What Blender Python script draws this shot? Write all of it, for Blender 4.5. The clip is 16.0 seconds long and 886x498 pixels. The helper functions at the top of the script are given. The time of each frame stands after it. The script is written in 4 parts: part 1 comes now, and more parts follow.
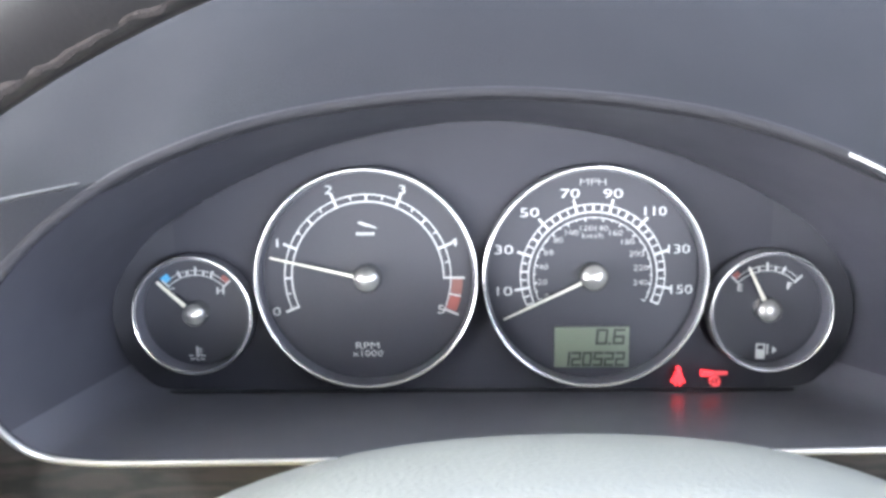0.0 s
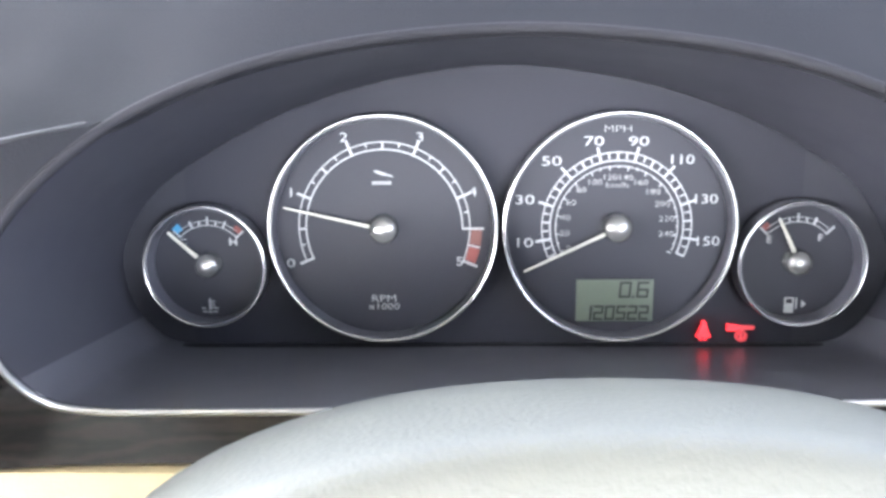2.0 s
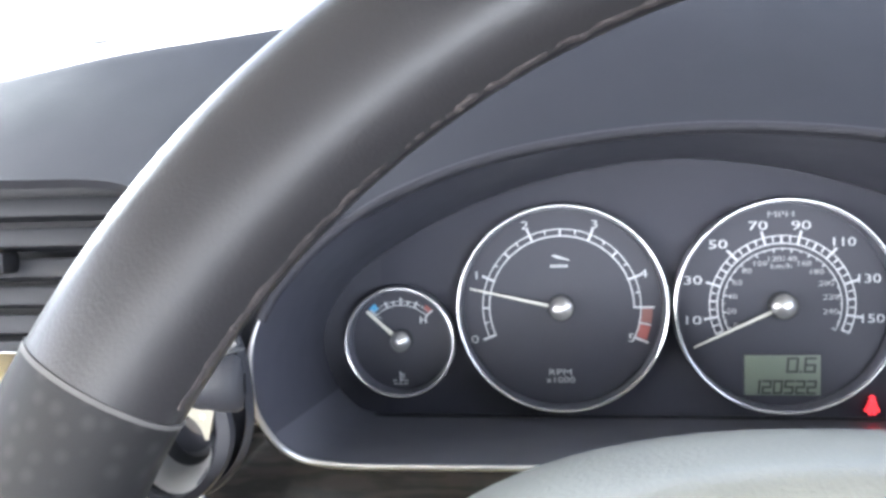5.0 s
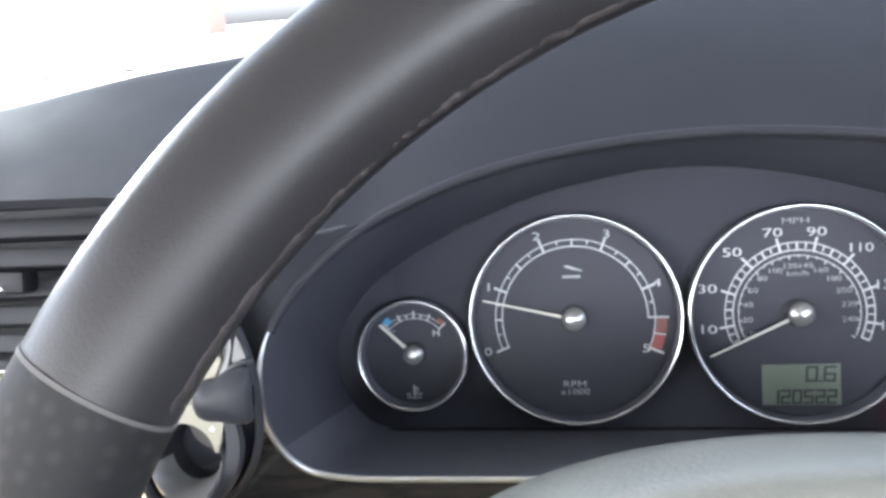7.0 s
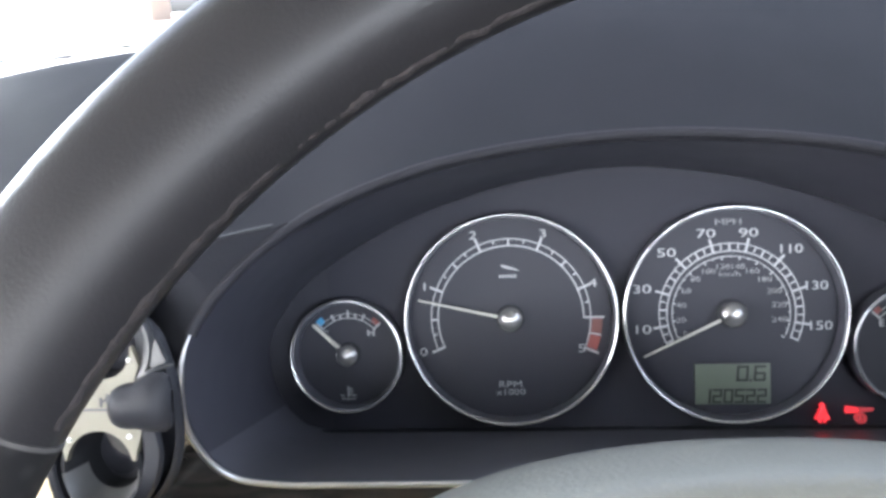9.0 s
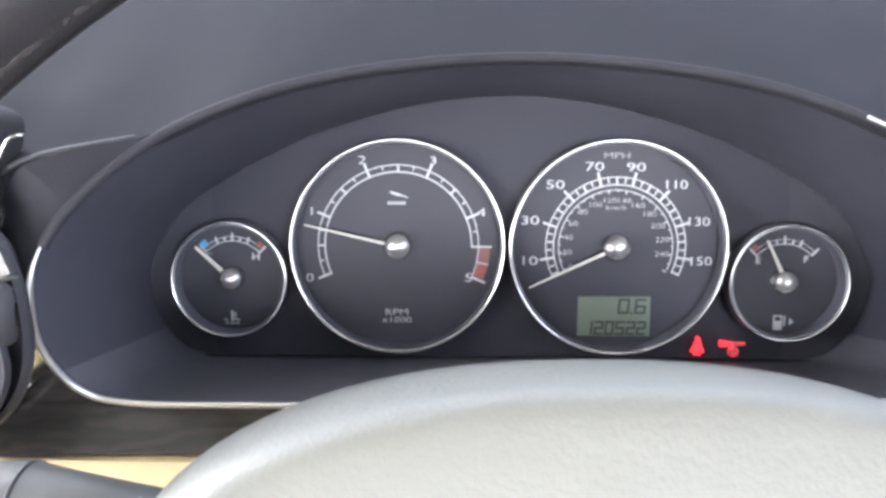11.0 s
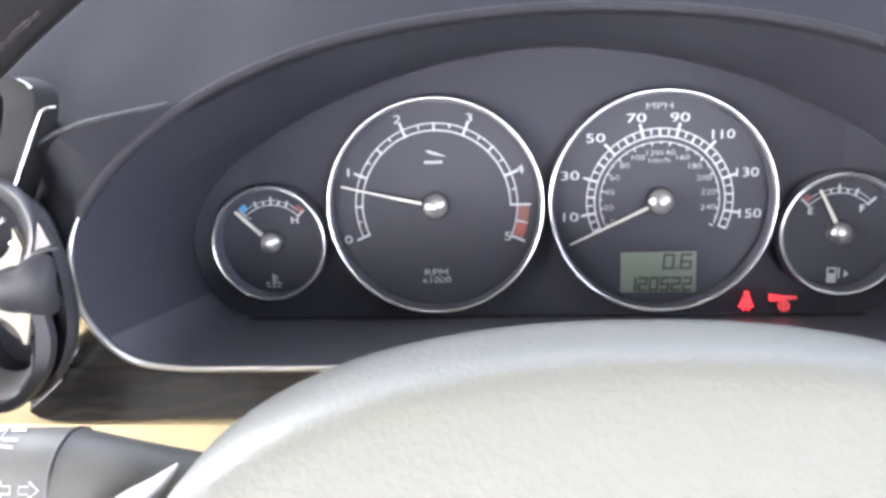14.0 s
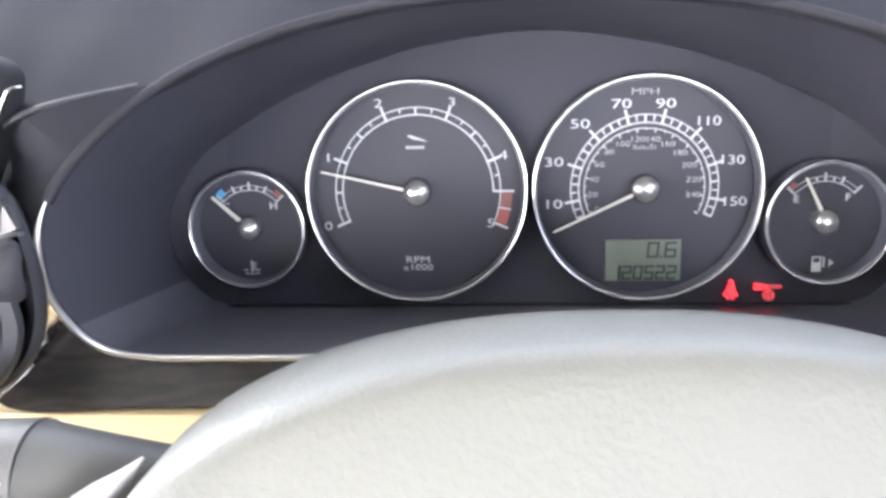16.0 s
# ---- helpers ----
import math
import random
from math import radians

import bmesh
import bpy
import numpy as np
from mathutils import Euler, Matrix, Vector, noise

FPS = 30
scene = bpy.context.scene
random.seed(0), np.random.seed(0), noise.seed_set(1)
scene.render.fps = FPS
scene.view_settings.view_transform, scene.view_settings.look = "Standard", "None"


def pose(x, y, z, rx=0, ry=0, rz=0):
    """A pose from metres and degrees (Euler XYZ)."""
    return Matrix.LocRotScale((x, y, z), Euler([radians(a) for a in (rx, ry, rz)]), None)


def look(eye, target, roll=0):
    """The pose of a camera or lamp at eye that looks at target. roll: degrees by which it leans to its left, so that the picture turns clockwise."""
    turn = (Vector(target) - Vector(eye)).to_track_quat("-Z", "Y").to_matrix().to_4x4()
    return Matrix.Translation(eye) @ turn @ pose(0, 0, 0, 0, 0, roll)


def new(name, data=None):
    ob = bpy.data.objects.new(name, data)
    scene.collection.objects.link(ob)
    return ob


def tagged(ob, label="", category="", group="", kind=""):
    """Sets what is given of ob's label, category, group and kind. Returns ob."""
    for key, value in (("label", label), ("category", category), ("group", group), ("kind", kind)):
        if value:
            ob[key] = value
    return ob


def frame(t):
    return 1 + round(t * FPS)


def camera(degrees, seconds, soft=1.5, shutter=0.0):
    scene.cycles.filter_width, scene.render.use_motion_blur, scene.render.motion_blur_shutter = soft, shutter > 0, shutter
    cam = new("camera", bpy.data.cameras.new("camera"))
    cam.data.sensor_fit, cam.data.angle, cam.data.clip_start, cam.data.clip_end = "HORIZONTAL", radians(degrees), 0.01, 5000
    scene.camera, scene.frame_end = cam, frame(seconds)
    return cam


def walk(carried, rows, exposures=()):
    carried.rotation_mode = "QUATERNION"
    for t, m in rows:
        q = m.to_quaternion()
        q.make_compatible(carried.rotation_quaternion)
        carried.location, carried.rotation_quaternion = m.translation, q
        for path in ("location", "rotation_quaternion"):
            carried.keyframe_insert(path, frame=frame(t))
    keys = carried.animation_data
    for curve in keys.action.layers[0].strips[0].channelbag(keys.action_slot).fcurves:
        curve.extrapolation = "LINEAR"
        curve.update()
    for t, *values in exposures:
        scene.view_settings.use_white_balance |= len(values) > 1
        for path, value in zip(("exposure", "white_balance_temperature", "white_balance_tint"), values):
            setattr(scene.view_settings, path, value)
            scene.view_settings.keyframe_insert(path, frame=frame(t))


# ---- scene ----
# Interior numbers are in the dash's own frame: x right, y ahead, z up along the dials;
# the dials lean back from the upright by RECLINE degrees, HEIGHT metres over the ground.
RECLINE, HEIGHT = 15.0, 0.95
DASH = pose(0, 0, HEIGHT, -RECLINE)
cam = camera(59.1, 16.0, soft=3.2)
ROWS = [
    (0.0, -0.0092, -0.3421, 0.0654, 1.08, -8.80, 0.63),
    (0.5, -0.0069, -0.3464, 0.0708, 1.25, -8.22, 0.61),
    (1.0, -0.0194, -0.3478, 0.0643, 2.92, -9.16, 0.35),
    (1.5, -0.0200, -0.3376, 0.0625, 2.02, -9.88, 0.03),
    (2.0, -0.0136, -0.3333, 0.0559, 1.76, -11.09, 0.63),
    (2.5, -0.0137, -0.3373, 0.0494, 2.06, -11.17, 0.52),
    (3.0, -0.0187, -0.3412, 0.0516, 1.44, -10.46, 1.20),
    (3.5, -0.0207, -0.3486, 0.0646, 2.84, -8.68, 2.68),
    (4.0, -0.0333, -0.3472, 0.0646, 3.49, -10.18, 2.52),
    (4.5, -0.0433, -0.3612, 0.0529, 7.88, -6.30, 1.71),
    (5.0, -0.0544, -0.3724, 0.0555, 7.71, -4.08, 1.68),
    (5.2, -0.0519, -0.3735, 0.0565, 8.36, -4.29, 1.69),
    (7.3, -0.0487, -0.3713, 0.0504, 9.41, -2.21, 2.63),
    (7.5, -0.0488, -0.3718, 0.0498, 9.35, -2.13, 2.22),
    (8.0, -0.0591, -0.3740, 0.0544, 8.83, -2.34, 2.26),
    (8.5, -0.0462, -0.3664, 0.0529, 9.53, -3.07, 3.02),
    (9.0, -0.0431, -0.3644, 0.0533, 5.72, -3.14, 2.12),
    (9.5, -0.0273, -0.3536, 0.0562, 0.50, -6.74, 0.13),
    (9.7, -0.0228, -0.3561, 0.0545, 0.35, -7.43, 0.30),
    (11.8, -0.0157, -0.3579, 0.0438, 3.00, -7.58, 0.02),
    (12.0, -0.0136, -0.3561, 0.0463, 3.34, -8.59, 0.25),
    (12.5, -0.0149, -0.3564, 0.0468, 4.14, -9.24, 0.88),
    (13.0, -0.0115, -0.3524, 0.0457, 4.33, -10.05, 1.14),
    (13.5, -0.0142, -0.3523, 0.0432, 4.46, -10.23, 1.54),
    (14.0, -0.0137, -0.3532, 0.0463, 5.10, -10.67, 1.86),
    (14.5, -0.0114, -0.3510, 0.0477, 5.49, -11.34, 2.43),
    (15.0, -0.0140, -0.3540, 0.0456, 5.94, -10.91, 2.32),
    (15.5, -0.0136, -0.3510, 0.0413, 4.74, -10.67, 1.65),
    (16.0, -0.0117, -0.3471, 0.0453, 4.24, -11.68, 1.42),
]
EXPOSURES = [(0.0, 5.15, 6180, 8), (0.5, 5.40, 6180, 8), (1.0, 5.15, 6180, 8), (2.0, 5.00, 6140, 10), (3.0, 5.00, 6140, 11), (3.5, 5.25, 6180, 9), (4.0, 5.30, 6170, 9), (4.4, 4.90, 6090, 9), (5.0, 4.66, 6020, 9),
             (7.5, 4.15, 6010, 9), (9.0, 4.05, 6010, 9), (9.7, 4.30, 6090, 10), (12.0, 4.73, 6250, 14), (16.0, 4.73, 6250, 14)]
walk(cam, [(t, DASH @ pose(x, y, z, 90 + pitch, roll, yaw)) for t, x, y, z, yaw, pitch, roll in ROWS], EXPOSURES)

# ---- daylight ----
world = bpy.data.worlds.new("sky")
scene.world = world
world.use_nodes = True
wn = world.node_tree.nodes
sky = wn.new("ShaderNodeTexSky")
sky.sky_type, sky.sun_disc = "NISHITA", False
sky.sun_elevation, sky.sun_rotation = radians(40), radians(215)
sky.air_density, sky.dust_density, sky.ozone_density = 0.6, 5.0, 0.4
wn["Background"].inputs[1].default_value = 0.15
haze = wn.new("ShaderNodeHueSaturation")
haze.inputs["Saturation"].default_value = 0.4
world.node_tree.links.new(sky.outputs[0], haze.inputs["Color"])
world.node_tree.links.new(haze.outputs[0], wn["Background"].inputs[0])


def lamp(name, kind, m, energy, colour, **more):
    data = bpy.data.lights.new(name, kind)
    data.energy, data.color = energy, colour
    for key, value in more.items():
        if key == "angle":
            data.angle = value
        if key == "size":
            data.shape, data.size, data.size_y = "RECTANGLE", value[0], value[1]
    ob = new(name, data)
    ob.matrix_world = m
    return ob


SUN_FROM = Vector((-0.43, -0.61, 0.63)).normalized()
lamp("sun", "SUN", look(SUN_FROM * 9, (0, 0, 0)), 0.7, (1.0, 0.98, 0.95), angle=radians(10))
# area lamps stand in for skylight through the unseen rear and rear side windows
lamp("window_light", "AREA", look((0.42, -1.33, 1.28), (0.0, 0.0, 0.95)), 0.5, (0.95, 0.97, 1.0), size=(0.26, 0.16))
# fill lamp added at the windscreen's left end, brightens the wheel rim's outer edge
lamp("rim_fill_light", "AREA", look((-0.82, 0.38, 1.21), (-0.15, -0.25, 1.05)), 0.85, (0.97, 1.0, 0.98), size=(0.30, 0.14))
lamp("rear_window_light", "AREA", look((-0.28, -1.86, 1.27), (0.0, 0.0, 0.98)), 0.52, (0.95, 0.97, 1.0), size=(1.2, 0.28))


# ---- materials ----
def material(name, colour, rough=0.5, metal=0.0, grain=0.0, scale=900.0, vary=0.12, big=25.0, coat=0.0, spec=0.5, sheen=0.0):
    """Principled surface with a fine grain relief and two scales of variation."""
    m = bpy.data.materials.new(name)
    m.use_nodes = True
    nodes, links = m.node_tree.nodes, m.node_tree.links
    b = nodes["Principled BSDF"]
    b.inputs["Metallic"].default_value = metal
    b.inputs["Coat Weight"].default_value, b.inputs["Coat Roughness"].default_value = coat, 0.12
    b.inputs["Sheen Weight"].default_value, b.inputs["Sheen Roughness"].default_value = sheen, 0.35
    b.inputs["Specular IOR Level"].default_value = spec
    pos = nodes.new("ShaderNodeTexCoord")
    n1, n2 = nodes.new("ShaderNodeTexNoise"), nodes.new("ShaderNodeTexNoise")
    n1.inputs["Scale"].default_value, n2.inputs["Scale"].default_value = big, scale
    n1.inputs["Detail"].default_value = 4
    for n in (n1, n2):
        links.new(pos.outputs["Object"], n.inputs["Vector"])
    mix = nodes.new("ShaderNodeMix")
    mix.data_type = "RGBA"
    c = Vector(colour)
    mix.inputs[6].default_value = (*(c * (1 - vary)), 1)
    mix.inputs[7].default_value = (*(c * (1 + vary)), 1)
    add = nodes.new("ShaderNodeMath")
    add.operation = "MULTIPLY_ADD"
    add.inputs[1].default_value, add.inputs[2].default_value = 0.35, 0.0
    links.new(n2.outputs[0], add.inputs[0])
    add2 = nodes.new("ShaderNodeMath")
    add2.operation = "MULTIPLY_ADD"
    add2.inputs[1].default_value = 0.65
    links.new(n1.outputs[0], add2.inputs[0])
    links.new(add.outputs[0], add2.inputs[2])
    links.new(add2.outputs[0], mix.inputs[0])
    links.new(mix.outputs[2], b.inputs["Base Color"])
    r = nodes.new("ShaderNodeMapRange")
    r.inputs[3].default_value, r.inputs[4].default_value = max(0.02, rough * 0.85), min(1, rough * 1.15)
    links.new(n1.outputs[0], r.inputs[0])
    links.new(r.outputs[0], b.inputs["Roughness"])
    if grain:
        bump = nodes.new("ShaderNodeBump")
        bump.inputs["Strength"].default_value, bump.inputs["Distance"].default_value = grain, 0.0004
        links.new(n2.outputs[0], bump.inputs["Height"])
        links.new(bump.outputs[0], b.inputs["Normal"])
    return m


def glowing(name, colour, strength):
    m = material(name, colour, 0.5)
    b = m.node_tree.nodes["Principled BSDF"]
    b.inputs["Emission Color"].default_value = (*colour, 1)
    b.inputs["Emission Strength"].default_value = strength
    return m


SOFT_BLACK = material("soft black vinyl", (0.0185, 0.0190, 0.0232), 0.8, grain=0.5, scale=1400, spec=0.08)
HOOD_BLACK = material("matt black hood vinyl", (0.024, 0.024, 0.029), 0.62, grain=0.3, scale=1400, spec=0.1)
# base colour raised to stand in for the sheen that the binnacle floor reflects
SHEEN_BLACK = material("shiny black plastic lightened for sheen", (0.092, 0.093, 0.114), 0.36, grain=0.0, big=60, spec=0.5)
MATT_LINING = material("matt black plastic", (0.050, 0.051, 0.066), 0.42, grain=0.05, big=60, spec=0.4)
PLATE = material("charcoal dial plate", (0.0236, 0.0243, 0.0335), 0.65, grain=0.1, spec=0.22)
DIAL = material("dark grey dial face", (0.0272, 0.0282, 0.0375), 0.55, grain=0.08, spec=0.25)
BACK = material("black backing plate", (0.028, 0.029, 0.038), 0.65, grain=0.1, spec=0.25)
CHROME = material("polished chrome", (0.52, 0.52, 0.53), 0.2, metal=1.0, vary=0.03)
STRIP = material("bright metal strip", (0.72, 0.72, 0.73), 0.36, metal=1.0, vary=0.05)
SATIN = material("satin silver", (0.17, 0.172, 0.176), 0.42, metal=0.8, vary=0.05)
PRINT = material("white dial print", (0.36, 0.365, 0.38), 0.5, vary=0.05)
NEEDLE = material("cream white needle", (0.46, 0.45, 0.40), 0.4, vary=0.04)
FAINT = material("faint grey print", (0.30, 0.30, 0.31), 0.5)
BLUE = material("blue print", (0.04, 0.23, 0.43), 0.5)
RED = material("dull red print", (0.19, 0.042, 0.038), 0.5)
DARK_RED = material("faded dark red print", (0.13, 0.045, 0.04), 0.5)
HUB = material("smooth dark needle cap", (0.27, 0.27, 0.272), 0.27, metal=0.65, vary=0.04, spec=0.6, coat=1.0)
LCD = material("green-grey liquid crystal", (0.1, 0.122, 0.097), 0.4, vary=0.05)
LCD_INK = material("liquid crystal segments", (0.012, 0.016, 0.013), 0.5, vary=0.03)
LAMP_RED = glowing("lit red warning lamp", (0.9, 0.03, 0.04), 0.068)
LAMP_DIM = glowing("dim red warning lamp", (0.5, 0.05, 0.06), 0.03)
LEATHER = material("charcoal leather", (0.0205, 0.0192, 0.0205), 0.36, grain=0.15, scale=1500, spec=0.24)
THREAD = material("grey thread", (0.060, 0.056, 0.054), 0.7)
WORN = material("worn brownish thread", (0.038, 0.033, 0.033), 0.8, grain=0.6, scale=1200, vary=0.3, big=300, spec=0.1)
PAD = material("pale grey vinyl", (0.114, 0.115, 0.100), 0.55, grain=0.65, scale=620, vary=0.05)
CUP = material("dark grey satin plastic", (0.022, 0.0225, 0.025), 0.75, grain=0.1, spec=0.1)
CONSOLE = material("grey console plastic", (0.024, 0.024, 0.025), 0.7, grain=0.2, spec=0.12)
POD_BLACK = material("near black plastic", (0.019, 0.0195, 0.024), 0.5, grain=0.2, spec=0.25)
PLATE_CREAM = material("pale cream plastic", (0.165, 0.153, 0.112), 0.45, grain=0.1, vary=0.05)
STUD = material("bright steel", (0.9, 0.9, 0.88), 0.3, metal=0.6)
CREAM = material("cream plastic", (0.66, 0.53, 0.31), 0.5, grain=0.3, vary=0.05)
PLASTIC = material("dark grey plastic", (0.042, 0.0430, 0.048), 0.4, grain=0.3)
GREY = material("mid grey plastic", (0.045, 0.046, 0.049), 0.35, grain=0.2)
PALE_GREY = material("pale grey plastic", (0.11, 0.11, 0.11), 0.35, grain=0.1)
SLAT = material("dark vent plastic", (0.020, 0.0205, 0.024), 0.6, grain=0.2, spec=0.2)
STALK = material("grey satin plastic", (0.075, 0.0755, 0.072), 0.48, grain=0.2)
PLUG = material("grey-brown plastic", (0.036, 0.034, 0.031), 0.6, grain=0.2, spec=0.2)
WHITE = material("white print", (0.5, 0.5, 0.5), 0.5, vary=0.03)
LINER = material("pale headlining cloth", (0.55, 0.54, 0.5), 0.9, grain=0.5, scale=1500)


def wood():
    m = material("dark burr walnut veneer", (0.042, 0.033, 0.027), 0.2, vary=0.2, coat=0.6, spec=0.4)
    nodes, links = m.node_tree.nodes, m.node_tree.links
    wave = nodes.new("ShaderNodeTexWave")
    wave.wave_type, wave.bands_direction = "BANDS", "Z"
    wave.inputs["Scale"].default_value, wave.inputs["Distortion"].default_value = 34, 16
    wave.inputs["Detail"].default_value, wave.inputs["Detail Scale"].default_value = 5, 2.2
    ramp = nodes.new("ShaderNodeValToRGB")
    ramp.color_ramp.elements[0].color = (0.026, 0.024, 0.0225, 1)
    ramp.color_ramp.elements[1].color = (0.043, 0.038, 0.034, 1)
    pos = nodes.new("ShaderNodeTexCoord")
    stretch = nodes.new("ShaderNodeMapping")
    stretch.inputs["Scale"].default_value = (0.25, 1, 1)
    links.new(pos.outputs["Object"], stretch.inputs[0])
    links.new(stretch.outputs[0], wave.inputs["Vector"])
    links.new(wave.outputs[1], ramp.inputs[0])
    links.new(ramp.outputs[0], nodes["Principled BSDF"].inputs["Base Color"])
    return m


WOOD = wood()


def perforated():
    """Leather with rows of small punched holes."""
    m = material("perforated charcoal leather", (0.028, 0.0265, 0.0285), 0.5, grain=0.4, scale=1100, spec=0.1)
    nodes, links = m.node_tree.nodes, m.node_tree.links
    vor = nodes.new("ShaderNodeTexVoronoi")
    vor.inputs["Scale"].default_value, vor.inputs["Randomness"].default_value = 250, 0.45
    pos = nodes.new("ShaderNodeTexCoord")
    links.new(pos.outputs["Object"], vor.inputs["Vector"])
    ramp = nodes.new("ShaderNodeValToRGB")
    ramp.color_ramp.elements[0].position, ramp.color_ramp.elements[1].position = 0.12, 0.42
    ramp.color_ramp.elements[0].color, ramp.color_ramp.elements[1].color = (0, 0, 0, 1), (1, 1, 1, 1)
    links.new(vor.outputs["Distance"], ramp.inputs[0])
    bump = nodes.new("ShaderNodeBump")
    bump.inputs["Strength"].default_value, bump.inputs["Distance"].default_value = 0.1, 0.0003
    dots = nodes.new("ShaderNodeMix")
    dots.data_type = "RGBA"
    dots.inputs[6].default_value, dots.inputs[7].default_value = (0.0225, 0.0218, 0.022, 1), (0.0150, 0.0144, 0.0150, 1)
    links.new(ramp.outputs[0], dots.inputs[0])
    links.new(dots.outputs[2], nodes["Principled BSDF"].inputs["Base Color"])
    links.new(ramp.outputs[0], bump.inputs["Height"])
    links.new(bump.outputs[0], nodes["Principled BSDF"].inputs["Normal"])
    return m


PERFORATED = perforated()


# ---- building blocks ----
def thing(name, origin, label, category, group="", kind="", frame_m=None):
    """An Empty at the thing's base; its parts are given in dash coordinates, or in those of frame_m."""
    ob = new(name)
    ob.matrix_world = (DASH if frame_m is None else frame_m) @ Matrix.Translation(origin)
    ob.empty_display_size = 0.02
    return tagged(ob, label, category, group, kind)


def mesh_of(name, bm, mat, smooth=True, angle=35):
    bmesh.ops.recalc_face_normals(bm, faces=bm.faces[:])
    for f in bm.faces:
        f.smooth = smooth
    for e in bm.edges:
        if len(e.link_faces) == 2 and e.calc_face_angle(0) > radians(angle):
            e.smooth = False
    data = bpy.data.meshes.new(name)
    bm.to_mesh(data)
    bm.free()
    data.materials.append(mat)
    return data


def part(name, bm, mat, parent, label="", **more):
    """One mesh object under a thing or a part; bm is in the thing's building coordinates."""
    top, off = parent, Vector((0, 0, 0))
    while top.parent:
        top = top.parent
    off = Vector(top["base"]) if "base" in top else Vector((0, 0, 0))
    bm.transform(Matrix.Translation(-off))
    ob = new(name, mesh_of(name, bm, mat, **more))
    ob.parent = parent
    if label:
        ob["label"] = label
    return ob


def based(ob, origin):
    ob["base"] = tuple(origin)
    return ob


def start(name, origin, label, category, group="", kind="", frame_m=None):
    return based(thing(name, origin, label, category, group, kind, frame_m), origin)


def single(name, bm, mat, label, category="", group="", kind="", frame_m=None, **more):
    """A thing that is one mesh; its origin goes to the middle of its underside."""
    co = [v.co for v in bm.verts]
    lo = Vector([min(c[i] for c in co) for i in range(3)])
    hi = Vector([max(c[i] for c in co) for i in range(3)])
    base = Vector(((lo.x + hi.x) / 2, (lo.y + hi.y) / 2, lo.z))
    bm.transform(Matrix.Translation(-base))
    ob = new(name, mesh_of(name, bm, mat, **more))
    ob.matrix_world = (DASH if frame_m is None else frame_m) @ Matrix.Translation(base)
    return tagged(ob, label, category, group, kind)


def box(cx, cy, cz, sx, sy, sz, bevel=0.0, segments=2, m=None, bm=None):
    bm = bm or bmesh.new()
    made = bmesh.ops.create_cube(bm, size=1)["verts"]
    bmesh.ops.scale(bm, vec=(sx, sy, sz), verts=made)
    if bevel:
        edges = list({e for v in made for e in v.link_edges})
        got = bmesh.ops.bevel(bm, geom=edges, offset=bevel, segments=segments, profile=0.5, affect="EDGES")
        made = list({v for f in got["faces"] for v in f.verts} | {v for v in made if v.is_valid})
    bmesh.ops.transform(bm, matrix=Matrix.Translation((cx, cy, cz)) @ (m or Matrix()), verts=made)
    return bm


def lathe(profile, cx, cz, segments=72, cy=0.0, bm=None, closed=False):
    """Turns a profile of (radius, y) about the axis y through (cx, cz)."""
    bm = bm or bmesh.new()
    rings = []
    for r, y in profile:
        if r < 1e-7:
            rings.append([bm.verts.new((cx, cy + y, cz))])
        else:
            rings.append([bm.verts.new((cx + r * math.cos(a), cy + y, cz + r * math.sin(a))) for a in (2 * math.pi * i / segments for i in range(segments))])
    pairs = list(zip(rings, rings[1:])) + ([(rings[-1], rings[0])] if closed else [])
    for a, b in pairs:
        for i in range(segments):
            j = (i + 1) % segments
            if len(a) == 1 and len(b) == 1:
                continue
            if len(a) == 1:
                bm.faces.new((a[0], b[i], b[j]))
            elif len(b) == 1:
                bm.faces.new((a[i], a[j], b[0]))
            else:
                bm.faces.new((a[i], a[j], b[j], b[i]))
    return bm


def prism(outline, y0, y1, bm=None):
    """A plate with an outline in x, z between two depths."""
    bm = bm or bmesh.new()
    a = [bm.verts.new((x, y0, z)) for x, z in outline]
    b = [bm.verts.new((x, y1, z)) for x, z in outline]
    bm.faces.new(a), bm.faces.new(b[::-1])
    for i in range(len(a)):
        j = (i + 1) % len(a)
        bm.faces.new((a[i], a[j], b[j], b[i]))
    return bm


def arc_band(cx, cz, r0, r1, a0, a1, y0, y1, bm=None, steps=0):
    steps = steps or max(2, int(abs(a1 - a0) / 3))
    ang = [radians(a0 + (a1 - a0) * i / steps) for i in range(steps + 1)]
    bm = bm or bmesh.new()
    rows = [[bm.verts.new((cx + r * math.cos(a), y, cz + r * math.sin(a))) for a in ang] for r, y in ((r0, y0), (r1, y0), (r1, y1), (r0, y1))]
    for k in range(4):
        p, q = rows[k], rows[(k + 1) % 4]
        for i in range(steps):
            bm.faces.new((p[i], p[i + 1], q[i + 1], q[i]))
    bm.faces.new([r[0] for r in rows]), bm.faces.new([r[-1] for r in rows][::-1])
    return bm


def tick(cx, cz, ang, r0, r1, w, y0, y1, bm=None):
    a = radians(ang)
    u, v = Vector((math.cos(a), math.sin(a))), Vector((-math.sin(a), math.cos(a)))
    c = Vector((cx, cz))
    return prism([tuple(c + u * r + v * s) for r, s in ((r0, -w / 2), (r1, -w / 2), (r1, w / 2), (r0, w / 2))], y0, y1, bm)


